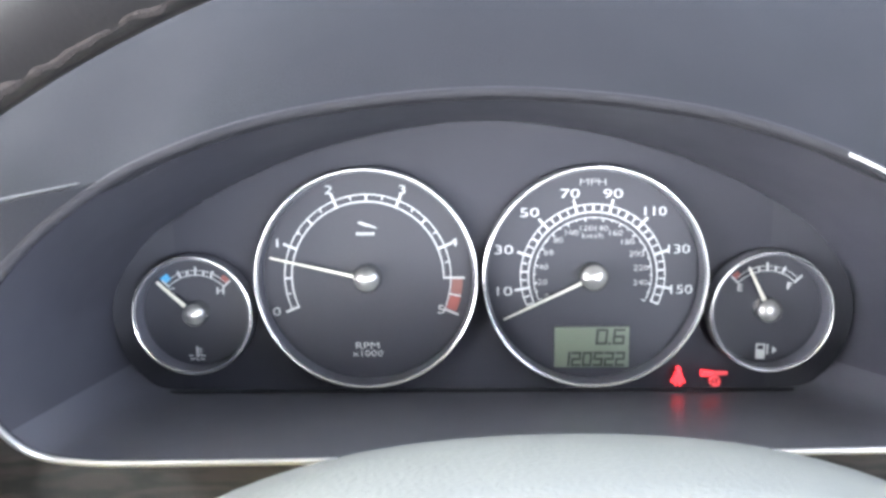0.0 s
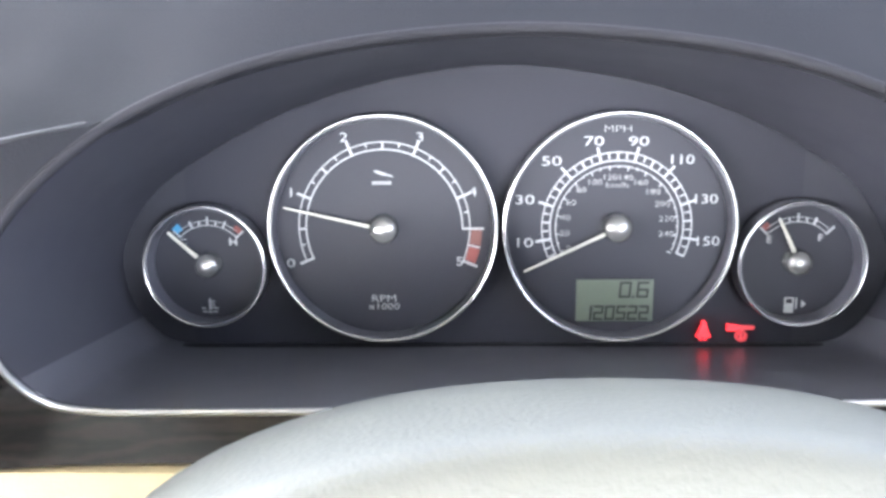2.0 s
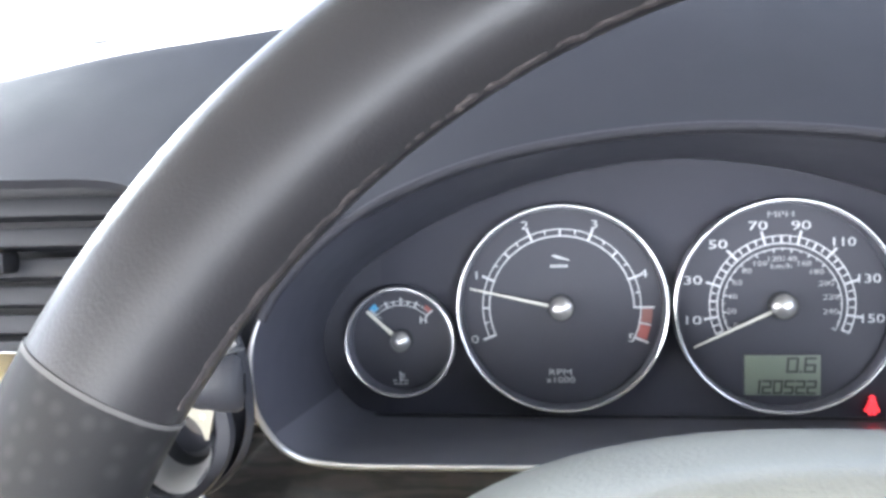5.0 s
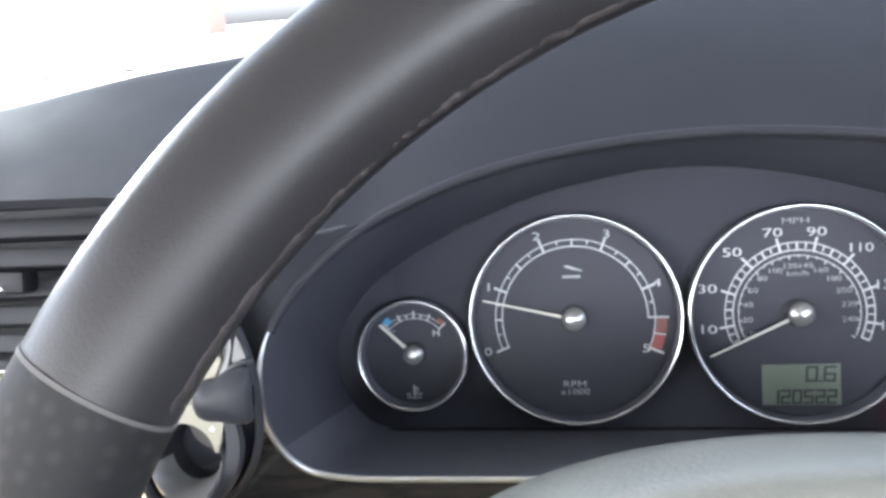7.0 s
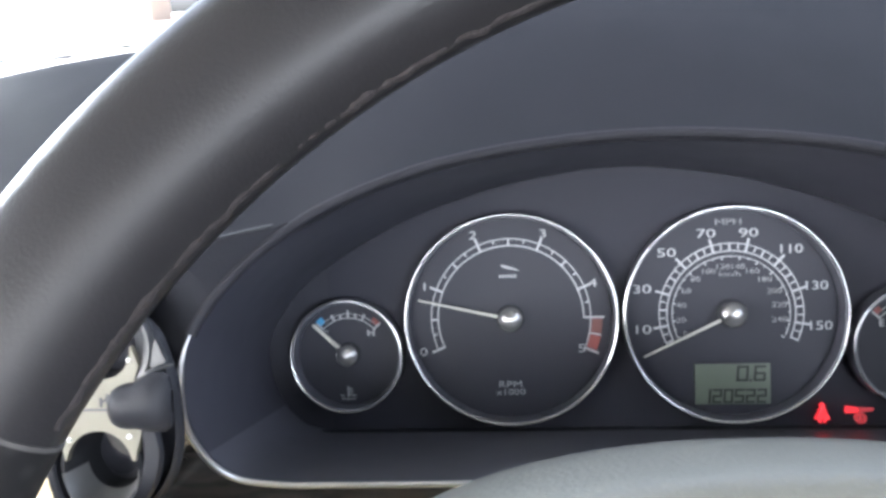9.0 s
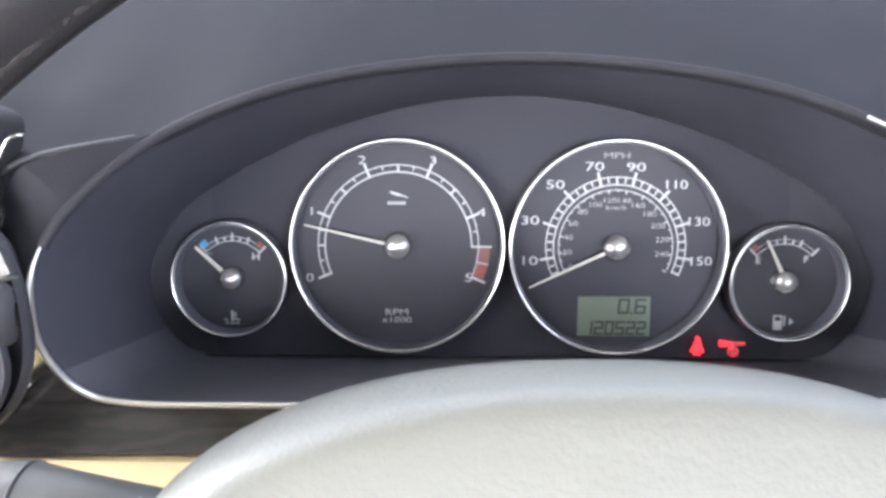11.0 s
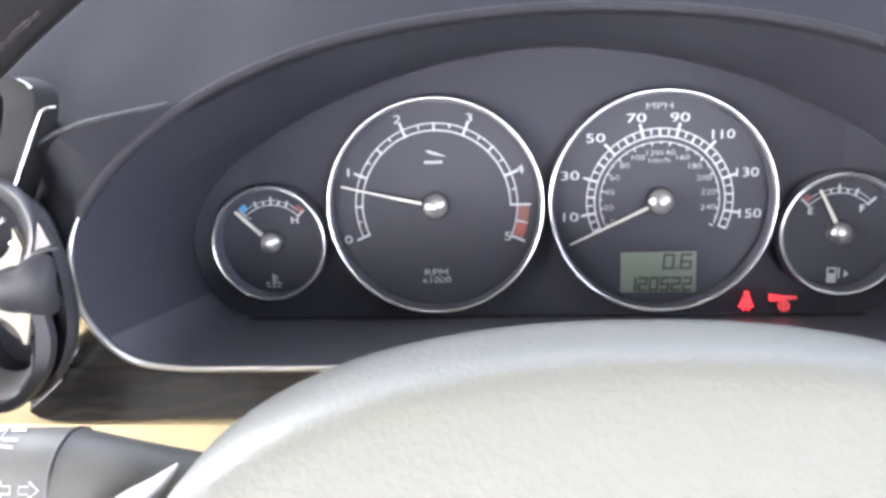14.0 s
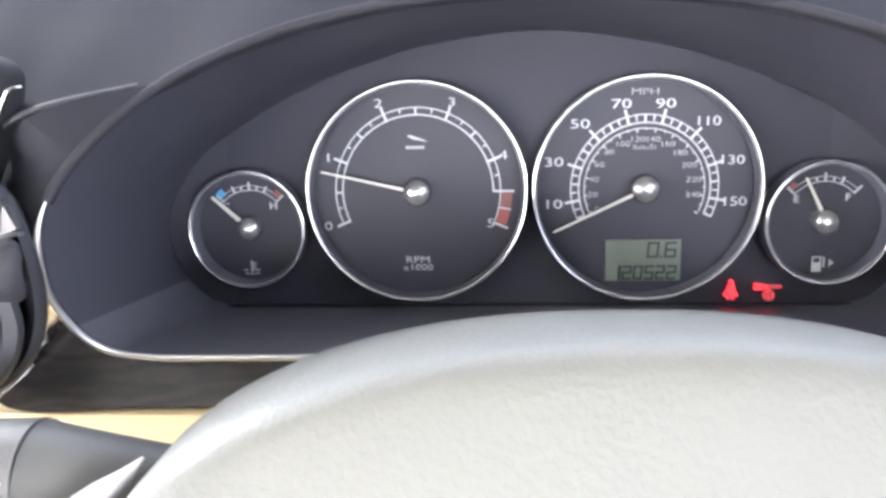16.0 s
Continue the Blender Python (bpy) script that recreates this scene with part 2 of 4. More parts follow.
def catmull(points, steps=10, closed=False):
    pts = [Vector(p) for p in points]
    n = len(pts)
    out = []
    for i in range(n if closed else n - 1):
        p = [pts[(i + k) % n] if closed else pts[min(max(i + k, 0), n - 1)] for k in (-1, 0, 1, 2)]
        for s in range(steps):
            t = s / steps
            out.append(0.5 * (2 * p[1] + (p[2] - p[0]) * t + (2 * p[0] - 5 * p[1] + 4 * p[2] - p[3]) * t * t + (3 * p[1] - p[0] - 3 * p[2] + p[3]) * t ** 3))
    if not closed:
        out.append(pts[-1])
    return out


def tube(path, radius, segments=10, closed=False, flat=1.0, bm=None):
    bm = bm or bmesh.new()
    n, rings = len(path), []
    for i, p in enumerate(path):
        q, o = path[(i + 1) % n if closed else min(i + 1, n - 1)], path[(i - 1) % n if closed else max(i - 1, 0)]
        d = (q - o).normalized()
        side = d.cross(Vector((0, 1, 0)))
        side = side.normalized() if side.length > 1e-4 else Vector((1, 0, 0))
        up = side.cross(d).normalized()
        r = radius(i / max(1, n - 1)) if callable(radius) else radius
        rings.append([bm.verts.new(p + side * r * math.cos(a) + up * r * flat * math.sin(a)) for a in (2 * math.pi * k / segments for k in range(segments))])
    for a, b in list(zip(rings, rings[1:])) + ([(rings[-1], rings[0])] if closed else []):
        for k in range(segments):
            bm.faces.new((a[k], a[(k + 1) % segments], b[(k + 1) % segments], b[k]))
    if not closed:
        bm.faces.new(rings[0]), bm.faces.new(rings[-1][::-1])
    return bm


def loft(loops, closed=True, bm=None):
    """Skins loops of equally many points."""
    bm = bm or bmesh.new()
    rows = [[bm.verts.new(p) for p in loop] for loop in loops]
    n = len(rows[0])
    for a, b in zip(rows, rows[1:]):
        for i in range(n if closed else n - 1):
            bm.faces.new((a[i], a[(i + 1) % n], b[(i + 1) % n], b[i]))
    return bm


def letters(text, size, cx, cz, y, wide=1.0, weight=0.0, depth=0.0002, align="CENTER"):
    """Built-in font as a thin mesh that faces the driver, centred at (cx, cz)."""
    cu = bpy.data.curves.new("text", "FONT")
    cu.body, cu.size, cu.align_x, cu.align_y = text, size, align, "CENTER"
    cu.extrude, cu.offset, cu.resolution_u = depth, weight, 3
    ob = bpy.data.objects.new("text", cu)
    scene.collection.objects.link(ob)
    data = bpy.data.meshes.new_from_object(ob.evaluated_get(bpy.context.evaluated_depsgraph_get()))
    bm = bmesh.new()
    bm.from_mesh(data)
    bpy.data.objects.remove(ob)
    bpy.data.curves.remove(cu)
    bpy.data.meshes.remove(data)
    bmesh.ops.remove_doubles(bm, verts=bm.verts[:], dist=size * 1e-4)
    xs = [v.co.x for v in bm.verts]
    zs = [v.co.y for v in bm.verts]
    mx, mz = ((min(xs) + max(xs)) / 2 if align == "CENTER" else max(xs)), (min(zs) + max(zs)) / 2
    for v in bm.verts:
        x, z, d = v.co
        v.co = (cx + (x - mx) * wide, y - d, cz + z - mz)
    return bm

# ---- cabin shell (level with the ground, behind and round the driver) ----
LEVEL = pose(0, 0, 0)


def shell(name, bm, mat, label, **more):
    return single(name, bm, mat, label, kind="structure", frame_m=LEVEL, **more)


PAVING = material("pale concrete ground", (0.36, 0.36, 0.35), 0.9, grain=0.6, scale=3, big=0.15, vary=0.2)
bm = bmesh.new()
bmesh.ops.create_grid(bm, x_segments=2, y_segments=2, size=600)
ground = new("ground", mesh_of("ground", bm, PAVING))
tagged(ground, "pale sunlit car park ground", "ground", kind="structure")

shell("floor", box(-0.28, -0.75, 0.30, 1.5, 2.4, 0.03), SOFT_BLACK, "dark carpeted car floor")
roof = bmesh.new()
box(-0.28, -0.91, 1.46, 1.5, 1.98, 0.03, bm=roof)
shell("ceiling", roof, LINER, "pale cloth headlining")
for name, x in (("wall_left", -1.03), ("wall_right", 0.47)):
    wall = bmesh.new()
    box(x, -0.75, 0.68, 0.05, 2.3, 0.76, bm=wall)
    for cy in (-0.95, -1.75):
        box(x, cy, 1.24, 0.05, 0.1, 0.42, bm=wall)
    box(x, -0.75, 1.45, 0.05, 2.0, 0.06, bm=wall)
    shell(name, wall, SOFT_BLACK, "dark door panel with window opening")
back = bmesh.new()
box(-0.28, -1.92, 0.72, 1.5, 0.05, 0.84, bm=back)
box(-0.28, -1.92, 1.45, 1.5, 0.05, 0.06, bm=back)
shell("wall_rear", back, LINER, "pale rear seat back below rear window")
for name, x in (("trim", -1.0), ("trim", 0.44)):
    shell(name, tube([Vector((x, 0.62, 1.02)), Vector((x, 0.28, 1.27)), Vector((x, 0.0, 1.45))], 0.03, flat=1.4), SOFT_BLACK, "dark windscreen pillar")

# ---- dashboard ----
X0 = 0.008
OPEN = [(0.003, -0.068, 0.0776), (-0.022, -0.0695, 0.0766), (-0.050, -0.073, 0.0735), (-0.077, -0.0775, 0.0682), (-0.101, -0.083, 0.0603), (-0.1225, -0.089, 0.0500),
        (-0.1405, -0.099, 0.0355), (-0.1525, -0.108, 0.0200), (-0.158, -0.113, 0.006), (-0.160, -0.1115, -0.008), (-0.1593, -0.1072, -0.0228), (-0.1512, -0.1005, -0.0378),
        (-0.136, -0.0960, -0.0437), (-0.100, -0.0945, -0.0446), (0.008, -0.094, -0.0434)]
REAR = [(0.0015, 0, 0.0684), (-0.020, 0, 0.0671), (-0.050, 0, 0.0622), (-0.080, 0, 0.0538), (-0.104, 0, 0.0442), (-0.127, 0, 0.0322), (-0.1475, 0, 0.0185), (-0.160, 0, 0.004),
        (-0.1665, 0, -0.009), (-0.1675, 0, -0.02), (-0.164, 0, -0.034), (-0.156, 0, -0.046), (-0.142, 0, -0.053), (-0.100, 0, -0.054), (0.0, 0, -0.0535)]


def both_sides(half, middle, lift=0.0, top=0.0):
    """A closed loop from its left half; the right half is the mirror image."""
    right = [(2 * (middle + top * min(1, max(0, z / 0.03))) - x, y, z + (lift + (0.0016 * min(1.0, max(0.0, (-x - 0.075) / 0.06)) if lift else 0.0)) * max(0.0, -z) / 0.045) for x, y, z in half[1:-1]]
    return half + right[::-1]


STEPS = 8
open_loop = catmull(both_sides(OPEN, X0, 0.003, top=-0.006), STEPS, closed=True)
rear_loop = catmull(both_sides(REAR, 0.0, top=0.0015), STEPS, closed=True)
N = len(open_loop)
UP = [(i + N) % N for i in range(-8 * STEPS + 4, 8 * STEPS - 3)]
LOW = [i for i in range(5 * STEPS, N - 5 * STEPS + 1)]


def between(a, b, s, sag=0.0):
    return [p.lerp(q, s) + Vector((0, 0, sag * math.sin(math.pi * s))) for p, q in zip(a, b)]


dash = start("dashboard", (0, 0, -0.06), "dark soft vinyl dashboard with binnacle hood and wood facia", "dashboard")
tiers = [between(open_loop, rear_loop, s) for s in (0, 0.02, 0.25, 0.5, 0.75, 1.0)] + [[p + Vector((0, 0.0036, 0)) for p in rear_loop]]
HIGH = [(i + N) % N for i in range(-10 * STEPS - 4, 10 * STEPS + 5)]
DEEP = [i for i in range(10 * STEPS + 4, N - 10 * STEPS - 3)]
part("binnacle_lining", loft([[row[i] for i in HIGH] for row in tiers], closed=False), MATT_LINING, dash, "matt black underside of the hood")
# floor is lighter than the hood lining: its reflected sheen is in the colour
part("binnacle_lining", loft([[row[i] for i in DEEP] for row in tiers], closed=False), SHEEN_BLACK, dash, "shiny black floor below the dials, sheen put into its colour")

FRONT = [(-1.0, 0.0, 0.070), (-0.50, -0.012, 0.070), (-0.39, -0.024, 0.069), (-0.30, -0.043, 0.0672), (-0.24, -0.0588, 0.0645), (-0.205, -0.081, 0.052), (-0.18, -0.100, 0.037), (-0.160, -0.0975, 0.0418), (-0.138, -0.0947, 0.0455)]
ARCH = [(x, y - 0.0008, z + 0.0012) for x, y, z in OPEN[5::-1]]
FRONT += ARCH + [(2 * 0.002 - x, y, z) for x, y, z in ARCH[-2::-1]] + [(0.142, -0.0945, 0.0455), (0.165, -0.096, 0.040), (0.20, -0.084, 0.045), (0.25, -0.05, 0.05), (0.44, 0.0, 0.06)]
RISE = ((0.0, 0.163), (0.058, 0.162), (0.108, 0.159), (0.138, 0.156), (0.173, 0.152), (0.198, 0.1495), (0.228, 0.147), (0.308, 0.139), (0.408, 0.124), (0.758, 0.095))
RIDGE = [(x, 0.05, float(np.interp(abs(x - X0), [r[0] for r in RISE], [r[1] for r in RISE]))) for x, y, z in FRONT]
front, ridge = catmull(FRONT, 8), catmull(RIDGE, 8)
rows = [[p + Vector((0, 0.004, -0.004)) for p in front]]
eased = front
for s in [i / 12 for i in range(13)]:
    for _ in range(int(36 * s)):
        eased = eased[:1] + [Vector((b.x, (a.y + 2 * b.y + c.y) / 4, (a.z + 2 * b.z + c.z) / 4)) for a, b, c in zip(eased, eased[1:], eased[2:])] + eased[-1:]
    rows.append([p.lerp(q, s) + Vector((0, -0.5, 0.85)) * 0.002 * math.sin(math.pi * s) for p, q in zip(eased, ridge)])
rows.append([p + Vector((0, 0.006, 0.001)) for p in ridge])
rows.append([p + Vector((0, 0.014, -0.003)) for p in ridge])
rows.append([p + Vector((0, 0.10, -0.025)) for p in ridge])
rows.append([Vector((p.x, 0.56, 0.06)) for p in ridge])
part("upper_pad", loft(rows, closed=False), SOFT_BLACK, dash, "dark grained vinyl top and hood")

# face of the binnacle round the lower part of the opening: vinyl at the sides, walnut below
def facia_border(p):
    """Outer border of the facia opposite a point of the opening: straight below, rounded at the ends."""
    side = -1 if p.x < X0 else 1
    cx = X0 + side * 0.128
    if (p.x - cx) * side <= 0 and p.z < 0:
        return Vector((p.x, p.y - 0.0004, -0.0638))
    d = Vector((p.x - cx, 0, p.z))
    half, k = (0.0638, 12) if p.z < 0 else (0.048, 2.2)
    f = max(1.03, (abs(d.x / 0.071) ** k + abs(d.z / half) ** k) ** (-1 / k))
    x, z = cx + d.x * f, d.z * f
    back = 0.024 * min(1, max(0, (z + 0.057) / 0.012)) * min(1, max(0, (-0.165 - x) / 0.02))
    return Vector((x, p.y - 0.0004 + back, z))


inner_low = [open_loop[i] for i in LOW]
steps_out = [facia_border(p) for p in inner_low]
bulge = lambda s, w: [p + Vector((0, -w, 0)) for p in between(inner_low, steps_out, s)]
face_rows = [[p + Vector((0, 0.002, 0)) for p in inner_low], between(inner_low, steps_out, 0.06), bulge(0.3, 0.0002), bulge(0.6, 0.0002), bulge(0.9, 0.0001), bulge(0.97, 0.0), [p + Vector((0, 0.003, -0.0006)) for p in steps_out], [p + Vector((0, 0.02, -0.0006)) for p in steps_out]]
n_low, cut = len(inner_low), 26
for name, lo, hi, mat, text in (("wood_facia", cut, n_low - cut, WOOD, "dark glossy burr walnut veneer"), ("binnacle_face", 0, cut + 1, SOFT_BLACK, ""), ("binnacle_face", n_low - cut - 1, n_low, SOFT_BLACK, "")):
    part(name, loft([row[lo:hi] for row in face_rows], closed=False), mat, dash, text, angle=25)

# chrome strip along the lower lip of the opening
strip_ids = [i for i in range(8 * STEPS - 5, N - 5 * STEPS + 5)]
strip = [open_loop[i] + Vector((0, -0.0012, 0)) for i in strip_ids]
part("chrome_strip", tube(strip, lambda s: 0.00115 * min(1, 12 * s + 0.25), 10), STRIP, dash, "thin polished chrome strip")
lip = [open_loop[i] + Vector((0, -0.0004, -0.0002)) for i in UP]
part("hood_lip", tube(lip, 0.0019, 12), HOOD_BLACK, dash, "rounded edge of the hood")

part("pad_edge", tube(catmull([Vector((-0.184, -0.094, 0.030)), Vector((-0.175, -0.1, 0.0362)), Vector((-0.161, -0.1005, 0.0422)), Vector((-0.143, -0.095, 0.0465)), Vector((-0.124, -0.087, 0.0503))], 6), lambda s: 0.0014 * (1 - 0.7 * s), 8), PLASTIC, dash, "rounded lower edge of the vinyl pad")

# cream lower panels and column shroud
low = loft([[Vector((x, y, z)) for y, z in ((0.03, -0.028), (-0.025, -0.034), (-0.034, -0.042), (-0.05, -0.12), (-0.04, -0.4))] for x in (-1.0, -0.6, -0.45, -0.3, -0.2, -0.17)], closed=False)
part("lower_panel", low, CREAM, dash, "cream plastic lower facia")
under = loft([[Vector((x, y, z)) for y, z in ((-0.07, -0.0642), (-0.0985, -0.0648), (-0.107, -0.072), (-0.115, -0.4))] for x in (-0.22, -0.1, 0.05, 0.2, 0.44)], closed=False)
part("lower_panel", under, CREAM, dash, "cream plastic lower facia")
shroud = loft([[Vector((0.0165 + w * math.cos(a), y, -0.125 + h * math.sin(a))) for a in (2 * math.pi * i / 32 for i in range(32))] for y, w, h in ((-0.10, 0.115, 0.060), (-0.14, 0.108, 0.056), (-0.175, 0.095, 0.05), (-0.18, 0.08, 0.04))])
part("column_shroud", shroud, CREAM, dash, "cream steering column cover")

# ---- instrument panel ----
panel = start("instrument_panel", (0, 0.004, -0.054), "charcoal plate that carries the four dials", "instrument panel")
part("backing", prism([(p.x * 1.03, p.z * 1.03) for p in rear_loop], 0.0035, 0.008), BACK, panel)
arch = [Vector((p.x, 0, p.z)) for p in rear_loop]
centre = [(min(max(p.x, -0.137), 0.129), p.z - (0.0006 if p.z > 0 else -0.0012)) for p in arch]
clean = [c for i, c in enumerate(centre) if (Vector(c) - Vector(centre[i - 1])).length > 1e-5]
part("dial_panel", prism(clean, 0.0026, 0.0035), PLATE, panel, "lighter charcoal middle panel")
part("ledge", box(-0.004, 0.0005, -0.0532, 0.292, 0.004, 0.0006, 0.0002), POD_BLACK, panel)

# red warning lamps: seat belt figure and brake sign
belt = lathe([(0, -0.0012), (0.0011, -0.0012), (0.0011, 0.0006)], 0.0893, -0.0430, 20)
half = [(0.0, -0.0490), (0.0005, -0.0490), (0.0006, -0.0508), (0.0013, -0.0508), (0.0016, -0.0494), (0.0032, -0.0492), (0.0028, -0.0480), (0.0019, -0.0464), (0.0014, -0.0444), (0.0, -0.0441)]
prism([(0.0893 + x, z) for x, z in half] + [(0.0893 - x, z) for x, z in half[-2:0:-1]], -0.0012, 0.0006, belt)
part("warning_lamp", belt, LAMP_RED, panel, "lit red seat belt lamp", smooth=False)
sign = part("warning_lamp", prism([(0.0994, -0.0464), (0.0994, -0.0435), (0.1020, -0.0438), (0.1046, -0.0442), (0.1046, -0.0461), (0.1020, -0.0464)], -0.0012, 0.0006), LAMP_RED, panel, "lit red brake lamp", smooth=False)
part("sign_end", prism([(0.1048, -0.0442), (0.1112, -0.0444), (0.1110, -0.0457), (0.1048, -0.0461)], -0.0012, 0.0006), LAMP_DIM, sign, "fainter end of the sign", smooth=False)
disc = arc_band(0.1058, -0.0489, 0.0015, 0.0025, 0, 360, -0.0012, 0.0006)
box(0.1058, -0.0003, -0.0489, 0.0007, 0.0018, 0.0026, bm=disc)
part("sign_ring", disc, LAMP_DIM, sign, "faint red ring", smooth=False)


def gauge(name, cx, cz, R, label):
    """Dial with its face, sleeve and chrome ring."""
    g = start(name, (cx, 0, cz - R), label, "gauge", "gauges of the instrument panel")
    part("dial_face", lathe([(0, -0.0006), (R - 0.002, -0.0006), (R - 0.002, 0.0006), (0, 0.0006)], cx, cz, 96), DIAL, g, "dark grey dial face")
    part("sleeve", lathe([(R - 0.0022, 0.0004), (R - 0.0018, -0.0082), (R - 0.0003, -0.0084), (R - 0.0001, 0.0008)], cx, cz, 96), SHEEN_BLACK, g)
    w = 0.00068 if R > 0.04 else 0.0006
    ring = [(R - w + w * math.cos(a), -0.0086 + w * 0.9 * math.sin(a)) for a in (2 * math.pi * i / 10 for i in range(10))]
    part("bezel_ring", lathe(ring, cx, cz, 128, closed=True), CHROME, g, "polished chrome ring")
    return g


def cap(g, cx, cz, r, h):
    prof = [(0, -h)] + [(r * math.sin(a), -h + (h - 0.003) * 0.55 * (1 - math.cos(a))) for a in (radians(d) for d in (12, 25, 40, 55, 70, 84))] + [(r * 1.0, -0.004), (r * 1.06, -0.003), (r * 1.06, -0.0006)]
    return part("needle_cap", lathe(prof, cx, cz, 40), HUB, g, "smooth rounded dark cap")


def needle(g, cx, cz, ang, r0, r1, w0, w1, y=-0.0052):
    a = radians(ang)
    u, v, c = Vector((math.cos(a), math.sin(a))), Vector((-math.sin(a), math.cos(a))), Vector((cx, cz))
    outline = [tuple(c + u * r + v * s) for r, s in ((r0, -w0 / 2), (r1, -w1 / 2), (r1 + w1 * 0.4, 0), (r1, w1 / 2), (r0, w0 / 2))]
    return part("needle", prism(outline, y, y + 0.0009), NEEDLE, g, "cream white pointer", smooth=False)


def write(g, text, size, x, z, wide=1.0, weight=0.0, mat=None, name="numeral"):
    return part(name, letters(text, size, x, z, -0.0008, wide, weight), mat or PRINT, g, smooth=False)


Y0, Y1 = -0.0009, -0.0005


def mark(g, cx, cz, ang, r0, r1, w):
    return part("tick", tick(cx, cz, ang, r0, r1, w, Y0 - 0.00005, Y1), PRINT, g, smooth=False)


# rev counter
TX, TZ, R = -0.0499, 0.0, 0.049
tach = gauge("tachometer", TX, TZ, R, "round rev counter with white scale and chrome ring")
rev = lambda k: 202.8 - 45.2 * k
arcs = arc_band(TX, TZ, 0.0368, 0.0373, rev(0), rev(4.5), Y0, Y1)
arc_band(TX, TZ, 0.0336, 0.0342, rev(0), rev(4.5), Y0, Y1, arcs)
arc_band(TX, TZ, 0.0368, 0.0373, rev(4.5), rev(5), Y0, Y1, arcs)
part("scale", arcs, PRINT, tach, smooth=False)
for q in range(0, 19):
    k = q / 4
    if q % 4 == 0:
        mark(tach, TX, TZ, rev(k), 0.0335, 0.0402, 0.0010)
    else:
        mark(tach, TX, TZ, rev(k), 0.0338 if q % 2 == 0 else 0.0352, 0.0371, 0.0008 if q % 2 == 0 else 0.0006)
mark(tach, TX, TZ, rev(4.5), 0.0336, 0.0432, 0.0008)
mark(tach, TX, TZ, rev(4.75), 0.0370, 0.0425, 0.0006)
mark(tach, TX, TZ, rev(5), 0.0368, 0.0438, 0.0010)
for a, b, mat in ((4.52, 4.73, DARK_RED), (4.77, 4.97, RED)):
    part("red_zone", arc_band(TX, TZ, 0.0376, 0.0424, rev(a), rev(b), Y0, Y1), mat, tach, "dull red band", smooth=False)
for k, (x, z) in enumerate(((-0.0912, -0.0153), (-0.0897, 0.0158), (-0.0662, 0.0392), (-0.0338, 0.0390), (-0.0116, 0.0156), (-0.0173, -0.0148))):
    write(tach, str(k), 0.0055, x, z, 1.48, -0.00004)
write(tach, "RPM", 0.0044, -0.0507, -0.0313, 1.38, -0.00004)
write(tach, "x1000", 0.0040, -0.0507, -0.0349, 1.38, -0.00004)
emblem = bmesh.new()
prism([(-0.0540, 0.0247), (-0.0524, 0.0250), (-0.0496, 0.0240), (-0.0462, 0.0228), (-0.0450, 0.0219), (-0.0480, 0.0226), (-0.0504, 0.0230), (-0.0526, 0.0238)], Y0, Y1, emblem)
for k in range(6):
    box(-0.0540 + 0.0014 * k, -0.0007, 0.0196, 0.0010, 0.0004, 0.0013, bm=emblem)
part("emblem", emblem, FAINT, tach, "small pale maker's emblem", smooth=False)
needle(tach, TX, TZ, 167.1, 0.006, 0.0436, 0.0012, 0.0006)
cap(tach, TX, TZ, 0.0062, 0.0095)

# speedometer
SX, SZ = 0.0499, 0.0
speedo = gauge("speedometer", SX, SZ, R, "round speedometer with miles and kilometre scales and chrome ring")
mph = lambda v: 204.7 - 1.4293 * v
kmh = lambda v: mph(v / 1.609)
arcs = arc_band(SX, SZ, 0.0316, 0.0321, mph(0), mph(160), Y0, Y1)
arc_band(SX, SZ, 0.0281, 0.0287, mph(0), mph(160), Y0, Y1, arcs)
arc_band(SX, SZ, 0.0258, 0.0262, mph(0), mph(160), Y0, Y1, arcs)
part("scale", arcs, PRINT, speedo, smooth=False)
for v in range(0, 161, 5):
    if v % 20 == 10:
        mark(speedo, SX, SZ, mph(v), 0.0282, 0.0350, 0.0010)
    else:
        mark(speedo, SX, SZ, mph(v), 0.0282 if v % 10 == 0 else 0.0292, 0.0320, 0.0008 if v % 10 == 0 else 0.0006)
for v in range(0, 261, 10):
    mark(speedo, SX, SZ, kmh(v), 0.0244 if v % 20 == 0 else 0.0252, 0.0261, 0.0005)
for v, x, z in ((10, 0.0110, -0.0067), (30, 0.0107, 0.0120), (50, 0.0219, 0.0284), (70, 0.0395, 0.0366), (90, 0.0582, 0.0364), (110, 0.0768, 0.0286), (130, 0.0875, 0.0118), (150, 0.0892, -0.0064)):
    write(speedo, str(v), 0.0057, x, z, 1.58 if v < 100 else 1.33, -0.00003)
for v in range(0, 241, 20):
    a = radians(kmh(v))
    r = 0.0222 if v < 100 else 0.0215
    write(speedo, str(v), 0.0035, SX + r * math.cos(a), SZ + r * math.sin(a), 1.3, -0.00007, FAINT)
write(speedo, "MPH", 0.0042, 0.0494, 0.0416, 1.45, -0.0001, FAINT)
write(speedo, "km/h", 0.0036, 0.0497, 0.0180, 1.35, -0.00007, FAINT)

screen = part("display", box(0.0500, -0.0008, -0.0324, 0.0332, 0.0016, 0.0184), LCD, speedo, "green-grey liquid crystal display", smooth=False)
SEGMENTS = {"0": "abcdef", "1": "bc", "2": "abged", "5": "afgcd", "6": "afgedc"}


